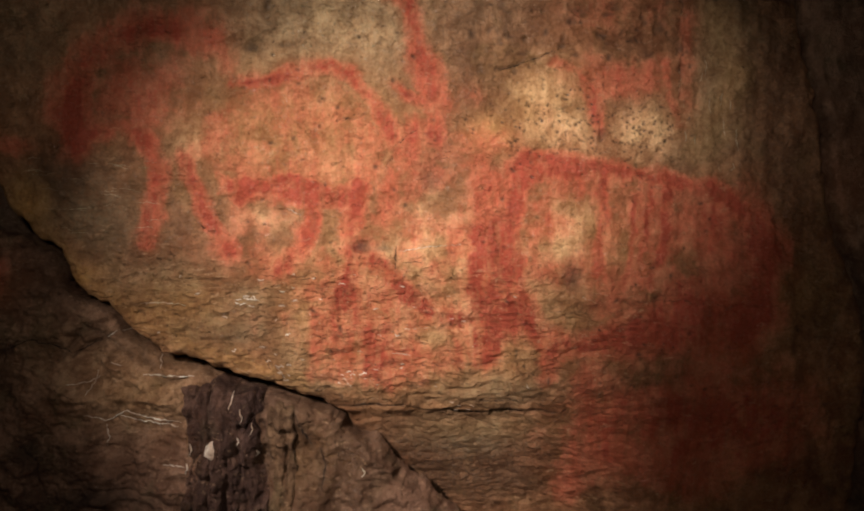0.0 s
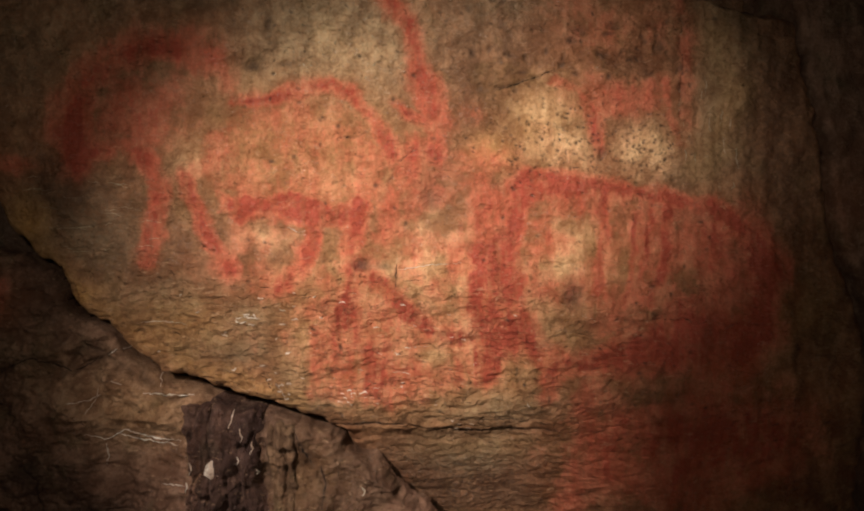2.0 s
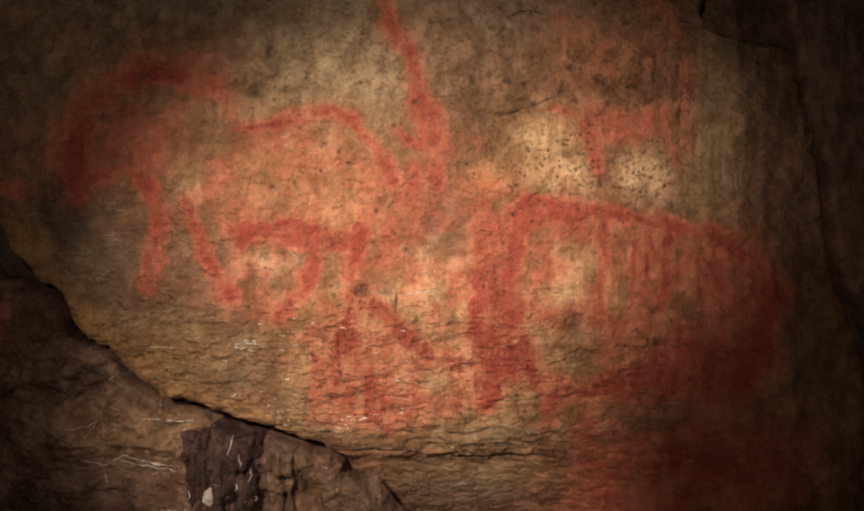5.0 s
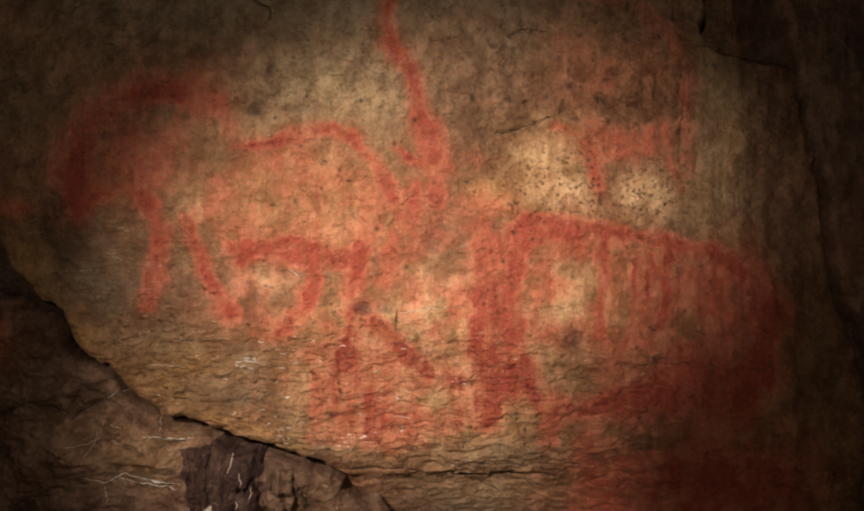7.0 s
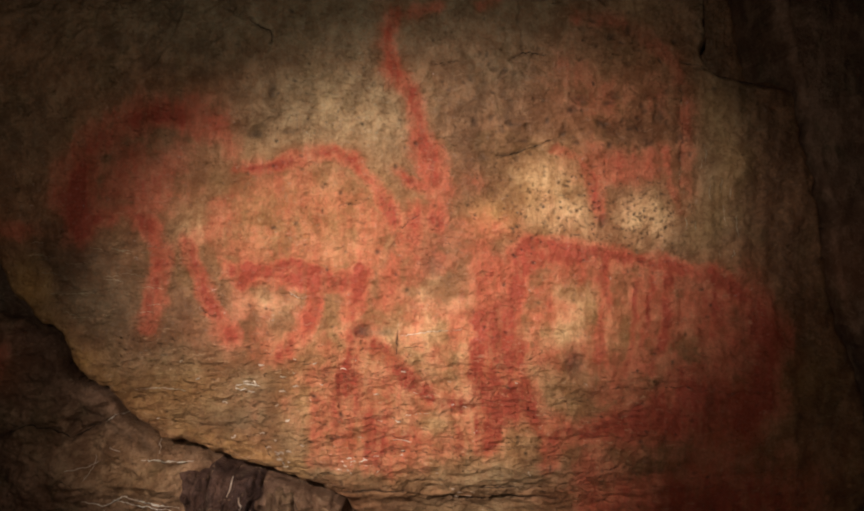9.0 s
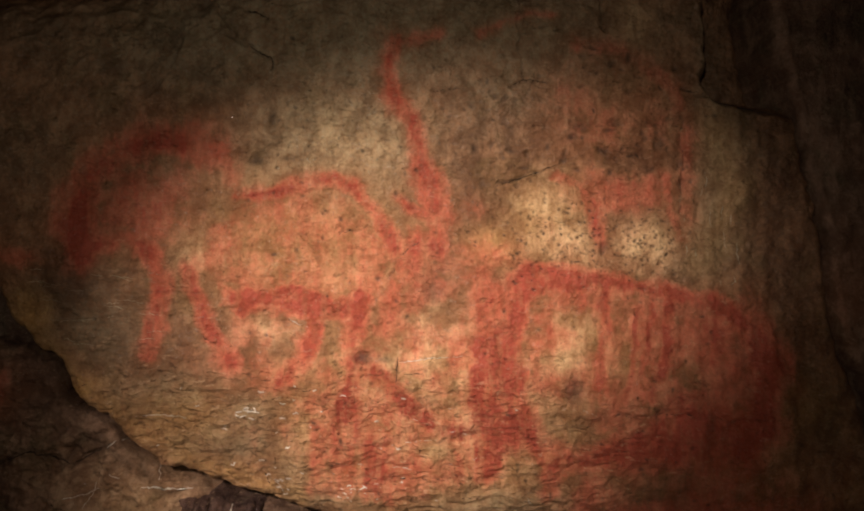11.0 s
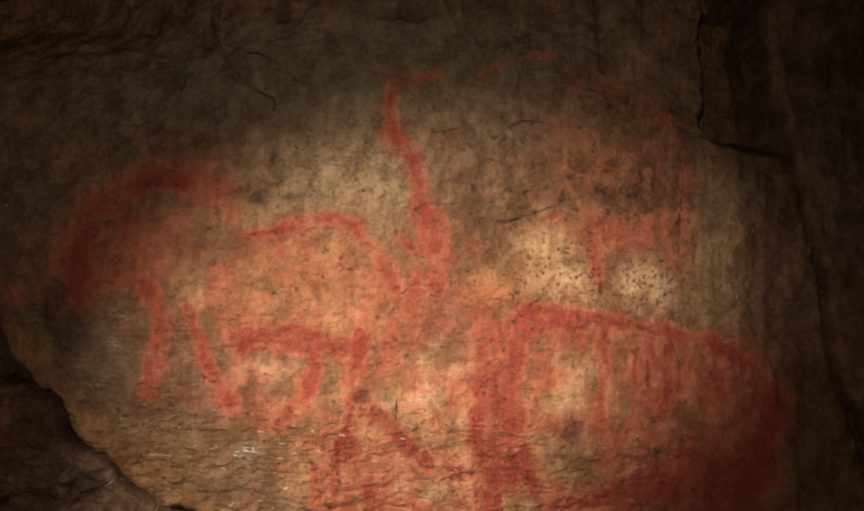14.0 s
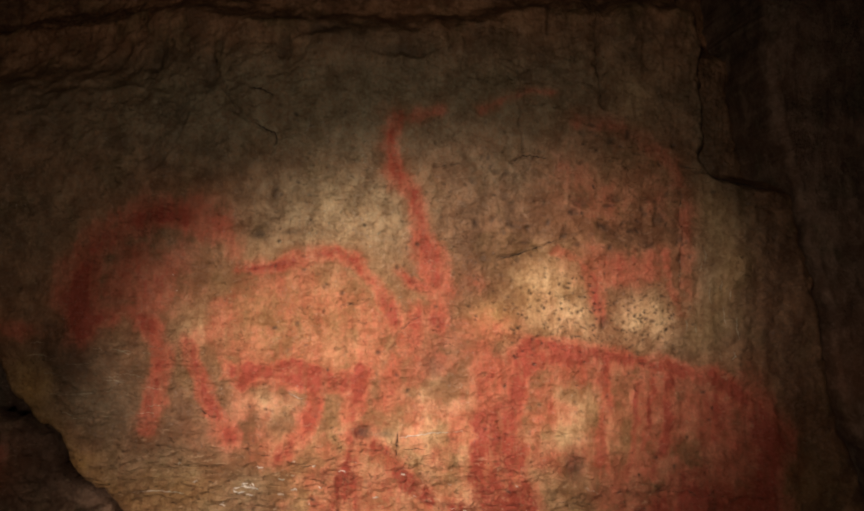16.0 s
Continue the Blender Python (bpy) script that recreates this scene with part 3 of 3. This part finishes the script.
# ---- building sheets of rock ----
def sheet(name, height, keep, material, a=slice(None), b=slice(None), tints=True):
    """A rock surface over the grid: height in metres towards the chamber, kept where the mask is set."""
    u, v, h, k = GU[a, b], GV[a, b], height[a, b], keep[a, b]
    n, m = u.shape
    quad = k[:-1, :-1] & k[1:, :-1] & k[:-1, 1:] & k[1:, 1:]
    idx = np.arange(n * m).reshape(n, m)
    faces = np.stack([idx[:-1, :-1], idx[:-1, 1:], idx[1:, 1:], idx[1:, :-1]], -1)[quad]
    used, flat = np.unique(faces, return_inverse=True)
    flat = flat.ravel()
    co = np.stack([wx(u).ravel()[used], -h.ravel()[used], wz(v).ravel()[used]], 1)
    me = bpy.data.meshes.new(name)
    count = len(faces)
    me.vertices.add(len(used))
    me.vertices.foreach_set("co", co.astype(np.float32).ravel())
    me.loops.add(count * 4)
    me.loops.foreach_set("vertex_index", flat.astype(np.int32))
    me.polygons.add(count)
    me.polygons.foreach_set("loop_start", np.arange(0, count * 4, 4, dtype=np.int32))
    me.polygons.foreach_set("use_smooth", np.ones(count, dtype=bool))
    me.update(calc_edges=True)
    if tints:
        for key, field in TINTS.items():
            layer = me.attributes.new(key, "FLOAT", "POINT")
            layer.data.foreach_set("value", field[a, b].ravel()[used].astype(np.float32))
    me.materials.append(material)
    return new(name, me)


def solid(name, verts, faces, material, smooth=True):
    me = bpy.data.meshes.new(name)
    me.from_pydata(verts, [], faces)
    if smooth:
        me.polygons.foreach_set("use_smooth", np.ones(len(me.polygons), dtype=bool))
    me.materials.append(material)
    return new(name, me)


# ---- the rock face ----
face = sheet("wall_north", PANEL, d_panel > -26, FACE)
tagged(face, "ochre-stained tan limestone cave face with an undercut ledge", "rock wall", kind="structure")

# ---- lower rock under the ledge ----
d_low = off_line(UNDER, RU, RV) - 7 * (1 - step(560, 640, GU))
ribs = 0.5 + 0.5 * np.sin(GU / 9.0 + 2.5 * fbm(GU, GV, 60, 150, 511, 2))
column = step(470, 500, RU) * (1 - step(590, 640, RU - 0.35 * (GV - 760)))
LOW = -0.036 + 0.016 * step(520, 60, GU) + 0.022 * fbm(GU, GV, 210, 150, 501, 4) + 0.012 * fbm(GU, GV, 64, 46, 521, 4, 0.62) + fine * 1.6
LOW = LOW + 0.030 * (1 - np.abs(fbm(GU, GV, 130, 95, 581, 3, 0.5)))
LOW = LOW + column * (0.016 + 0.013 * ribs)
LOW = LOW - 0.05 * step(870, 940, ragV) * (1 - step(180, 300, GU))
hollow = blank()
for pts in ([(0, 640), (60, 610), (130, 640), (200, 600)], [(20, 800), (60, 850), (70, 900)], [(110, 640), (150, 590), (240, 640)], [(470, 720), (478, 800), (470, 930)],
            [(535, 755), (545, 790), (560, 815)], [(575, 820), (585, 850), (580, 890)], [(140, 905), (230, 890), (300, 925)], [(250, 640), (300, 690), (330, 690)]):
    stroke(hollow, pts, 5, 0.8)
LOW = LOW - 0.014 * hollow
LOW = LOW + 0.024 * step(600, 680, GU)
LOW = LOW + SOFT * rounded(d_low, 26)
# low_shade paints the shade of the hollows into the colour
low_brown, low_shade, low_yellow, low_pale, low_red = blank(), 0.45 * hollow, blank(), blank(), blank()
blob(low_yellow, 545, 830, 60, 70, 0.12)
# brown stone, darkened further in place of the lamp's falloff
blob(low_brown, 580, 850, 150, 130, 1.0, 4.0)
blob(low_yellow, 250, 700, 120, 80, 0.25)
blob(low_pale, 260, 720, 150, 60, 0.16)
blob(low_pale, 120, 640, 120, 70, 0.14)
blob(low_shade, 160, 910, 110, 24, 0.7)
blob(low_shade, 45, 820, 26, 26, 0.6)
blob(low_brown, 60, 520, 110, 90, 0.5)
blob(low_red, 10, 500, 40, 50, 0.35)
low_red = worn(low_red)
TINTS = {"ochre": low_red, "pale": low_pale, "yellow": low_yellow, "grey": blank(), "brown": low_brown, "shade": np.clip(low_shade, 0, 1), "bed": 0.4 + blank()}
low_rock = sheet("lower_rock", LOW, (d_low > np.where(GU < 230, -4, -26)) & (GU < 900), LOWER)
tagged(low_rock, "rough brown limestone mass under the painted ledge", "rock")

# ---- rock beyond the upright crack ----
d_side = RU - CRACK(GV) - 8 - 7 * step(180, 420, GV)
RIGHT = -0.012 - 0.00012 * np.clip(GU - 1450, 0, 400) + 0.016 * fbm(GU, GV, 160, 260, 541, 4) + 0.004 * fbm(GU, GV, 30, 90, 561, 3) + rounded(d_side, 18)
TINTS = {key: blank() for key in TINTS}
blob(TINTS["ochre"], 1560, 330, 70, 110, 0.25)
blob(TINTS["ochre"], 1560, 780, 90, 90, 0.35)
side_rock = sheet("side_rock", RIGHT, (d_side > -26) & (GU > 1300), SIDE)
tagged(side_rock, "dark brown rock slab beside the upright crack", "rock")
TINTS = {"ochre": ochre, "pale": pale, "yellow": yellow, "grey": grey, "brown": brown, "shade": shade, "bed": bed}

# ---- painted marks: thin pigment skins on the face ----
LABELS = ["faded red ochre arched mark on the limestone face", "deep red ochre low mark with short upright strokes", "red ochre stem with a faint wide arch",
          "short hanging red ochre strokes on pale crust", "large filled red ochre mark, its lower part smeared", "soft red ochre wash above the ledge", "small red ochre smear by the rock edge"]
for k, label in enumerate(LABELS):
    whole = tagged(new("ochre_mark"), label, "cave painting", "red ochre marks")
    for i, (mark, name, worn_field, raw) in enumerate(PIECES):
        mask = (raw > 0.15) & (d_panel > 24)
        if mark == k and mask.sum() > 150:
            sheet(name, PANEL + 0.0006 + 0.00004 * i, mask, FACE).parent = whole

# ---- pale calcite crusts ----
for u0, u1, v0, v1, label in ((880, 1085, 90, 290, "yellowish pale calcite crust peppered with pinholes"), (1105, 1245, 180, 305, "pale calcite crust peppered with dark pinholes"),
                              (440, 735, -60, 115, "greyish white calcite crust on the upper face"), (722, 840, 350, 520, "pale bare limestone patch between red marks")):
    inside = (GU > u0) & (GU < u1) & (GV > v0) & (GV < v1)
    mask = inside & (np.maximum(pale, 0.8 * grey) > 0.42)
    crust = sheet("calcite_crust", PANEL + 0.0003, mask, FACE)
    tagged(crust, label, "calcite crust", "pale crusts")


# ---- flowstone hanging under the ledge ----
FLOW_TOP = LOW.copy()


def drape(name, u0, u1, v0, v1, proud, material, label, seed):
    """A lumpy curtain of flowstone between two uprights, set into the lower rock."""
    a = slice(*np.searchsorted(AU, [u0 - 20, u1 + 20]))
    b = slice(*np.searchsorted(AV, [v0 - 20, v1 + 20]))
    ragged = RU + 13 * fbm(GU, GV, 60, 90, seed + 40, 3)
    across = np.clip((ragged - u0) / (u1 - u0), -0.2, 1.2) * 2 - 1
    arch = np.sqrt(np.clip(1 - across ** 2, 0, 1))
    folds = 0.15 + 0.85 * np.abs(np.sin(GU / 11.0 + 2.2 * fbm(GU, GV, 46, 130, seed, 3))) ** 0.7
    lumps = 0.012 * fbm(GU, GV, 15, 64, seed + 9, 4, 0.6)
    top = step(v0 - 4, v0 + 26, RV)
    h = LOW - 0.030 + (proud * arch * folds + 0.030 * step(0, 0.7, arch) + lumps * arch) * top
    np.maximum(FLOW_TOP, np.where(arch > 0.02, h, LOW), out=FLOW_TOP)
    ob = sheet(name, h, (h > LOW - 0.022) & (arch > 0.02), material, a, b, False)
    return tagged(ob, label, "flowstone")


drape("flowstone", 330, 382, 690, 1000, 0.045, FLOW, "dark brown wet flowstone curtain under the ledge", 601)
drape("flowstone", 362, 428, 676, 1000, 0.058, FLOW, "dark brown wet flowstone with deep folds", 631)
drape("flowstone", 412, 470, 694, 1000, 0.046, FLOW, "dark wet flowstone with pale drip ridges", 661)
drape("flowstone", 474, 530, 726, 960, 0.026, COLUMN, "low tan flowstone rib under the ledge", 691)


# ---- surface height by interpolation, for what lies on the rock ----
def height_at(field, u, v):
    i, j = int(np.searchsorted(AU, u)), int(np.searchsorted(AV, v))
    return float(field[i, j])


def vein(points, width, label, field, proud=0.0022, seed=0, material=VEIN, name="calcite_vein", jag=0.4):
    """A thin raised thread of calcite that follows the rock."""
    r = random.Random(seed)
    path = []
    for (ua, va), (ub, vb) in zip(points[:-1], points[1:]):
        n = max(2, int(math.hypot(ub - ua, vb - va) / 4))
        path += [(ua + (ub - ua) * i / n, va + (vb - va) * i / n) for i in range(n)]
    path.append(points[-1])
    path = [(u + r.uniform(-1.4, 1.4), v + r.uniform(-1.4, 1.4)) for u, v in path]
    verts, faces = [], []
    for i, (u, v) in enumerate(path):
        q, p = path[min(i + 1, len(path) - 1)], path[max(i - 1, 0)]
        du, dv = q[0] - p[0], q[1] - p[1]
        size = math.hypot(du, dv) or 1
        w = 0.72 * width * (0.25 + 0.75 * math.sin(math.pi * (i + 0.5) / len(path))) * r.uniform(1 - jag, 1 + 0.5 * jag)
        nu, nv = -dv / size * w, du / size * w
        h = max(height_at(field, u + s * nu, v + s * nv) for s in (-1, 0, 1))
        for s, up in ((-1, -0.004), (-0.5, proud * 0.8), (0.5, proud), (1, -0.004)):
            verts.append((wx(u + s * nu), -(h + up), wz(v + s * nv)))
        if i:
            k = 4 * i
            faces += [(k - 4 + c, k - 3 + c, k + 1 + c, k + c) for c in range(3)]
    return tagged(solid(name, verts, faces, material), label, "calcite vein", "calcite veins")


DARK = rock_material("crack_shade", (0.035, 0.025, 0.018), (0.022, 0.016, 0.012), 0.1, False)


# a flush dark strip stands in for the shade inside a crack
def crack(points, width, seed, field=None):
    ob = vein(points, width * 0.55, "fine dark strip painted in for the shade of a limestone crack", PANEL if field is None else field, 0.0004, seed, DARK, "hairline_crack", 0.15)
    return tagged(ob, category="crack", group="hairline cracks")


crack([(608, 223), (625, 214), (640, 208), (664, 202)], 2.6, 201)
crack([(626, 244), (642, 243), (658, 247)], 2.0, 202)
crack([(700, 302), (712, 284), (722, 264), (735, 246), (758, 233)], 2.6, 203)
crack([(717, 446), (714, 470), (716, 494)], 2.4, 204)
crack([(352, 400), (366, 408), (385, 428)], 2.2, 205)
crack([(500, 374), (520, 377), (540, 388)], 1.8, 206)
crack([(895, 131), (930, 120), (950, 113), (1008, 90)], 3.0, 207)
crack([(1088, 492), (1120, 486), (1147, 477)], 2.2, 208)
crack([(1000, 566), (1060, 573), (1130, 566)], 2.0, 209)
crack([(640, 664), (690, 659), (720, 661), (800, 664)], 2.2, 210)
crack([(478, 640), (482, 655), (490, 668)], 2.6, 211)
crack([(850, 662), (900, 655), (932, 657)], 2.2, 212)
crack([(610, 738), (650, 736), (690, 738), (730, 742)], 3.6, 213)
crack([(790, 752), (835, 760), (880, 757), (920, 754), (1010, 757)], 3.0, 214)
crack([(800, 730), (860, 732), (990, 735)], 2.0, 215)
crack([(440, -125), (465, -108), (484, -100), (487, -78)], 3.6, 216)
crack([(436, -186), (460, -180), (478, -170)], 3.4, 217)
crack([(1250, -48), (1290, -42), (1319, -33), (1370, -22), (1413, -16)], 3.4, 218)
crack([(918, -52), (945, -66), (968, -64), (985, -60)], 3.0, 219)
crack([(775, -38), (800, -44), (832, -48)], 2.2, 220)
crack([(1236, 0), (1241, 40), (1240, 90)], 2.2, 221)
crack([(1130, 552), (1240, 548), (1330, 558)], 2.0, 222)
crack([(533, 752), (545, 788), (561, 814)], 4.0, 401, LOW)
crack([(576, 818), (586, 850), (580, 888)], 3.6, 402, LOW)
crack([(512, 770), (516, 830)], 3.0, 403, LOW)
crack([(604, 800), (612, 840)], 2.6, 404, LOW)
crack([(0, 640), (60, 612), (130, 640), (196, 604)], 3.0, 405, LOW)
crack([(110, 700), (160, 742)], 2.4, 406, LOW)
rng = random.Random(31)
for k in range(34):
    u, v, w = rng.gauss(700, 190), rng.uniform(470, 735), rng.uniform(7, 22)
    if v < LEDGE(u) - 26 and u < 1080:
        crack([(u - w, v + rng.uniform(-5, 5)), (u, v + rng.uniform(-3, 3)), (u + w, v + rng.uniform(-5, 5))], rng.uniform(1.4, 2.2), 230 + k)
for k in range(10):
    u, v, w = rng.gauss(620, 160), rng.uniform(180, 440), rng.uniform(5, 13)
    crack([(u - w, v + rng.uniform(-7, 7)), (u, v), (u + w, v + rng.uniform(-7, 7))], rng.uniform(1.2, 1.8), 290 + k)

WHITE = "thin white calcite vein on brown rock"
vein([(152, 752), (190, 764), (225, 745), (262, 760), (322, 768)], 2.6, WHITE, LOW, seed=1)
vein([(205, 752), (250, 766), (318, 775)], 1.8, WHITE, LOW, seed=2)
vein([(262, 676), (300, 682), (345, 684)], 2.2, WHITE, LOW, seed=3)
vein([(130, 694), (160, 690), (182, 680)], 2.0, WHITE, LOW, seed=4)
vein([(205, 652), (222, 660)], 2.4, WHITE, LOW, seed=5)
vein([(186, 770), (190, 795), (184, 812)], 1.8, WHITE, LOW, seed=6)
vein([(190, 612), (205, 600), (225, 602)], 1.8, WHITE, LOW, seed=7)
vein([(282, 645), (288, 668)], 1.6, WHITE, LOW, seed=8)
vein([(155, 715), (172, 690), (178, 670)], 1.4, WHITE, LOW, seed=9)
vein([(290, 845), (330, 848)], 1.4, WHITE, LOW, seed=10)
THREAD_GLINT = "fine white calcite threads and painted wet glints along the bedding"
for k, pts in enumerate(([(250, 548), (300, 546), (340, 552)], [(440, 540), (470, 545)], [(500, 660), (520, 690)], [(560, 676), (600, 682)], [(640, 672), (690, 668)],
                         [(720, 456), (775, 448), (835, 444)], [(965, 322), (993, 312)],
                         [(1055, 540), (1075, 548), (1092, 556)], [(690, 590), (740, 598), (790, 594)], [(700, 640), (760, 646)], [(955, 700), (962, 712)], [(520, 378), (540, 388)])):
    vein(pts, 1.3, THREAD_GLINT, PANEL, 0.0016, 20 + k)
rng = random.Random(12)
# short white flecks, drawn as solid highlights for glints on wet rock
for k in range(60):
    u, v, w = rng.gauss(600, 170), rng.uniform(495, 705), rng.uniform(2, 7)
    if v < LEDGE(u) - 24:
        vein([(u - w, v + rng.uniform(-3, 3)), (u, v), (u + w, v + rng.uniform(-3, 3))], rng.uniform(1.4, 2.6), THREAD_GLINT, PANEL, 0.0022, 80 + k)
for u0, u1, v0, v1, n in ((424, 484, 526, 556, 9), (600, 700, 672, 700, 14), (500, 524, 660, 694, 6), (810, 860, 735, 755, 5)):
    for k in range(n):      # white flecks painted in for the damp sheen along the bedding
        u, v, w = rng.uniform(u0, u1), rng.uniform(v0, v1), rng.uniform(1.5, 6)
        if v < LEDGE(u) - 12 or u > 700:
            vein([(u - w, v + rng.uniform(-2, 2)), (u, v), (u + w, v + rng.uniform(-2, 2))], rng.uniform(1.3, 2.4), THREAD_GLINT, PANEL, 0.0022, 360 + k)
for k in range(26):
    u, v, w = rng.uniform(50, 290), rng.uniform(285, 420), rng.uniform(7, 26)
    if v < LEDGE(u) - 30:
        vein([(u - w, v + rng.uniform(-4, 4)), (u, v + rng.uniform(-2, 2)), (u + w, v + rng.uniform(-4, 4))], rng.uniform(0.8, 1.2), "faint pale scratch along the bedding", PANEL, 0.0012, 320 + k, STREAK, "calcite_thread")
for k in range(16):
    u, v, w = rng.uniform(1225, 1345), rng.uniform(90, 300), rng.uniform(12, 42)
    vein([(u, v), (u + rng.uniform(-3, 3), v + w * 0.5), (u + rng.uniform(-4, 4), v + w)], rng.uniform(1.0, 1.7), "thin pale calcite drip down the face", PANEL, 0.0016, 160 + k, STREAK, "calcite_drip")
for k in range(26):
    u, v, w = rng.uniform(480, 730), rng.uniform(-70, 110), rng.uniform(3, 9)
    vein([(u, v), (u + rng.uniform(-6, 6), v + rng.uniform(-5, 5)), (u + w, v + rng.uniform(-8, 8))], rng.uniform(1.0, 1.8), "small raised calcite fleck on the upper crust", PANEL, 0.0016, 180 + k, STREAK, "calcite_fleck")
for k, (u, v, w) in enumerate(((418, 712, 26), (440, 735, 30), (455, 765, 20), (345, 800, 26), (430, 790, 16), (335, 840, 18), (462, 815, 14), (655, 850, 16))):
    vein([(u, v), (u + 3, v + w * 0.5), (u - 2, v + w)], 2.2, "pale drip ridge on wet flowstone", FLOW_TOP, 0.004, 50 + k)


def chip(u, v, ru, rv, thick, field, label, seed):
    """A small angular stone stuck to the rock."""
    r = random.Random(seed)
    bm = bmesh.new()
    bmesh.ops.create_icosphere(bm, subdivisions=2, radius=1)
    h = height_at(field, u, v)
    for p in bm.verts:
        k = 1 + r.uniform(-0.16, 0.16)
        p.co = Vector((wx(u) + p.co.x * ru * S * k, -h - p.co.y * thick * k, wz(v) + p.co.z * rv * S * k))
    me = bpy.data.meshes.new("stone_chip")
    bm.to_mesh(me)
    bm.free()
    me.materials.append(VEIN if seed == 71 else SHELL)
    return tagged(new("stone_chip", me), label, "stone")


chip(388, 812, 15, 17, 0.016, FLOW_TOP, "pale angular stone chip caught in the flowstone", 71)


# ---- the rest of the chamber, out of the lamp's beam ----
def slab(name, origin, across, up, n, m, rough, label, seed):
    """A rough rock surface spanned by two directions."""
    origin, across, up = Vector(origin), Vector(across), Vector(up)
    out = across.cross(up).normalized()
    verts, faces = [], []
    for i in range(n + 1):
        for j in range(m + 1):
            p = origin + across * (i / n) + up * (j / m)
            p += out * rough * noise.fractal(p * 0.9 + Vector((seed, 0, 0)), 0.8, 2.0, 5)
            verts.append(p)
    for i in range(n):
        for j in range(m):
            k = i * (m + 1) + j
            faces.append((k, k + m + 1, k + m + 2, k + 1))
    return tagged(solid(name, verts, faces, SHELL), label, "cave", kind="structure")


slab("floor", (-3.2, -5.2, 0.0), (6.4, 0, 0), (0, 5.9, 0), 60, 60, 0.06, "uneven brown cave floor", 1)
slab("ceiling", (-3.2, 0.7, 3.9), (6.4, 0, 0), (0, -5.9, 0), 60, 60, 0.22, "rough dark limestone cave ceiling", 2)
slab("wall_west", (-2.75, -5.2, -0.2), (0, 5.9, 0), (0, 0, 4.6), 50, 40, 0.15, "rough dark limestone cave wall", 3)
slab("wall_east", (2.8, 0.7, -0.2), (0, -5.9, 0), (0, 0, 4.6), 50, 40, 0.15, "rough dark limestone cave wall", 4)
slab("wall_south", (3.2, -5.0, -0.2), (-6.4, 0, 0), (0, 0, 4.6), 50, 40, 0.15, "rough dark limestone cave wall", 5)
slab("wall_behind_cracks", (-3.2, 0.45, -0.2), (6.4, 0, 0), (0, 0, 4.6), 50, 40, 0.06, "dark limestone behind the cracks", 6)


# ---- added pillar, unseen behind the viewpoint, cuts the lamp's beam low on one side ----
def pillar(name, centre, radius, tall, label):
    verts, faces = [], []
    n, m = 48, 60
    for j in range(m + 1):
        z = tall * (1 - (1 - j / m) ** 1.6)
        dome = math.sqrt(max(1 - max((z - tall + 0.20) / 0.20, 0) ** 2, 0.0))
        for i in range(n):
            a = 2 * math.pi * i / n
            p = Vector((math.cos(a), math.sin(a), z * 2.0))
            k = radius * max(dome, 0.02) * (1 + 0.10 * noise.fractal(p * 1.6, 0.8, 2.0, 4)) * (1 + 0.4 * max(0, 0.6 - z))
            verts.append((centre[0] + k * math.cos(a), centre[1] + 0.35 * k * math.sin(a), z - 0.04 * (j == 0)))
    for j in range(m):
        for i in range(n):
            faces.append((j * n + i, j * n + (i + 1) % n, (j + 1) * n + (i + 1) % n, (j + 1) * n + i))
    faces.append(tuple(m * n + i for i in range(n)))
    return tagged(solid(name, verts, faces, SHELL), label, "rock", kind="structure")


pillar("shadow_pillar", (-0.741, -2.55), 0.27, 2.40, "added unseen rounded pillar that shadows the lamp's beam")
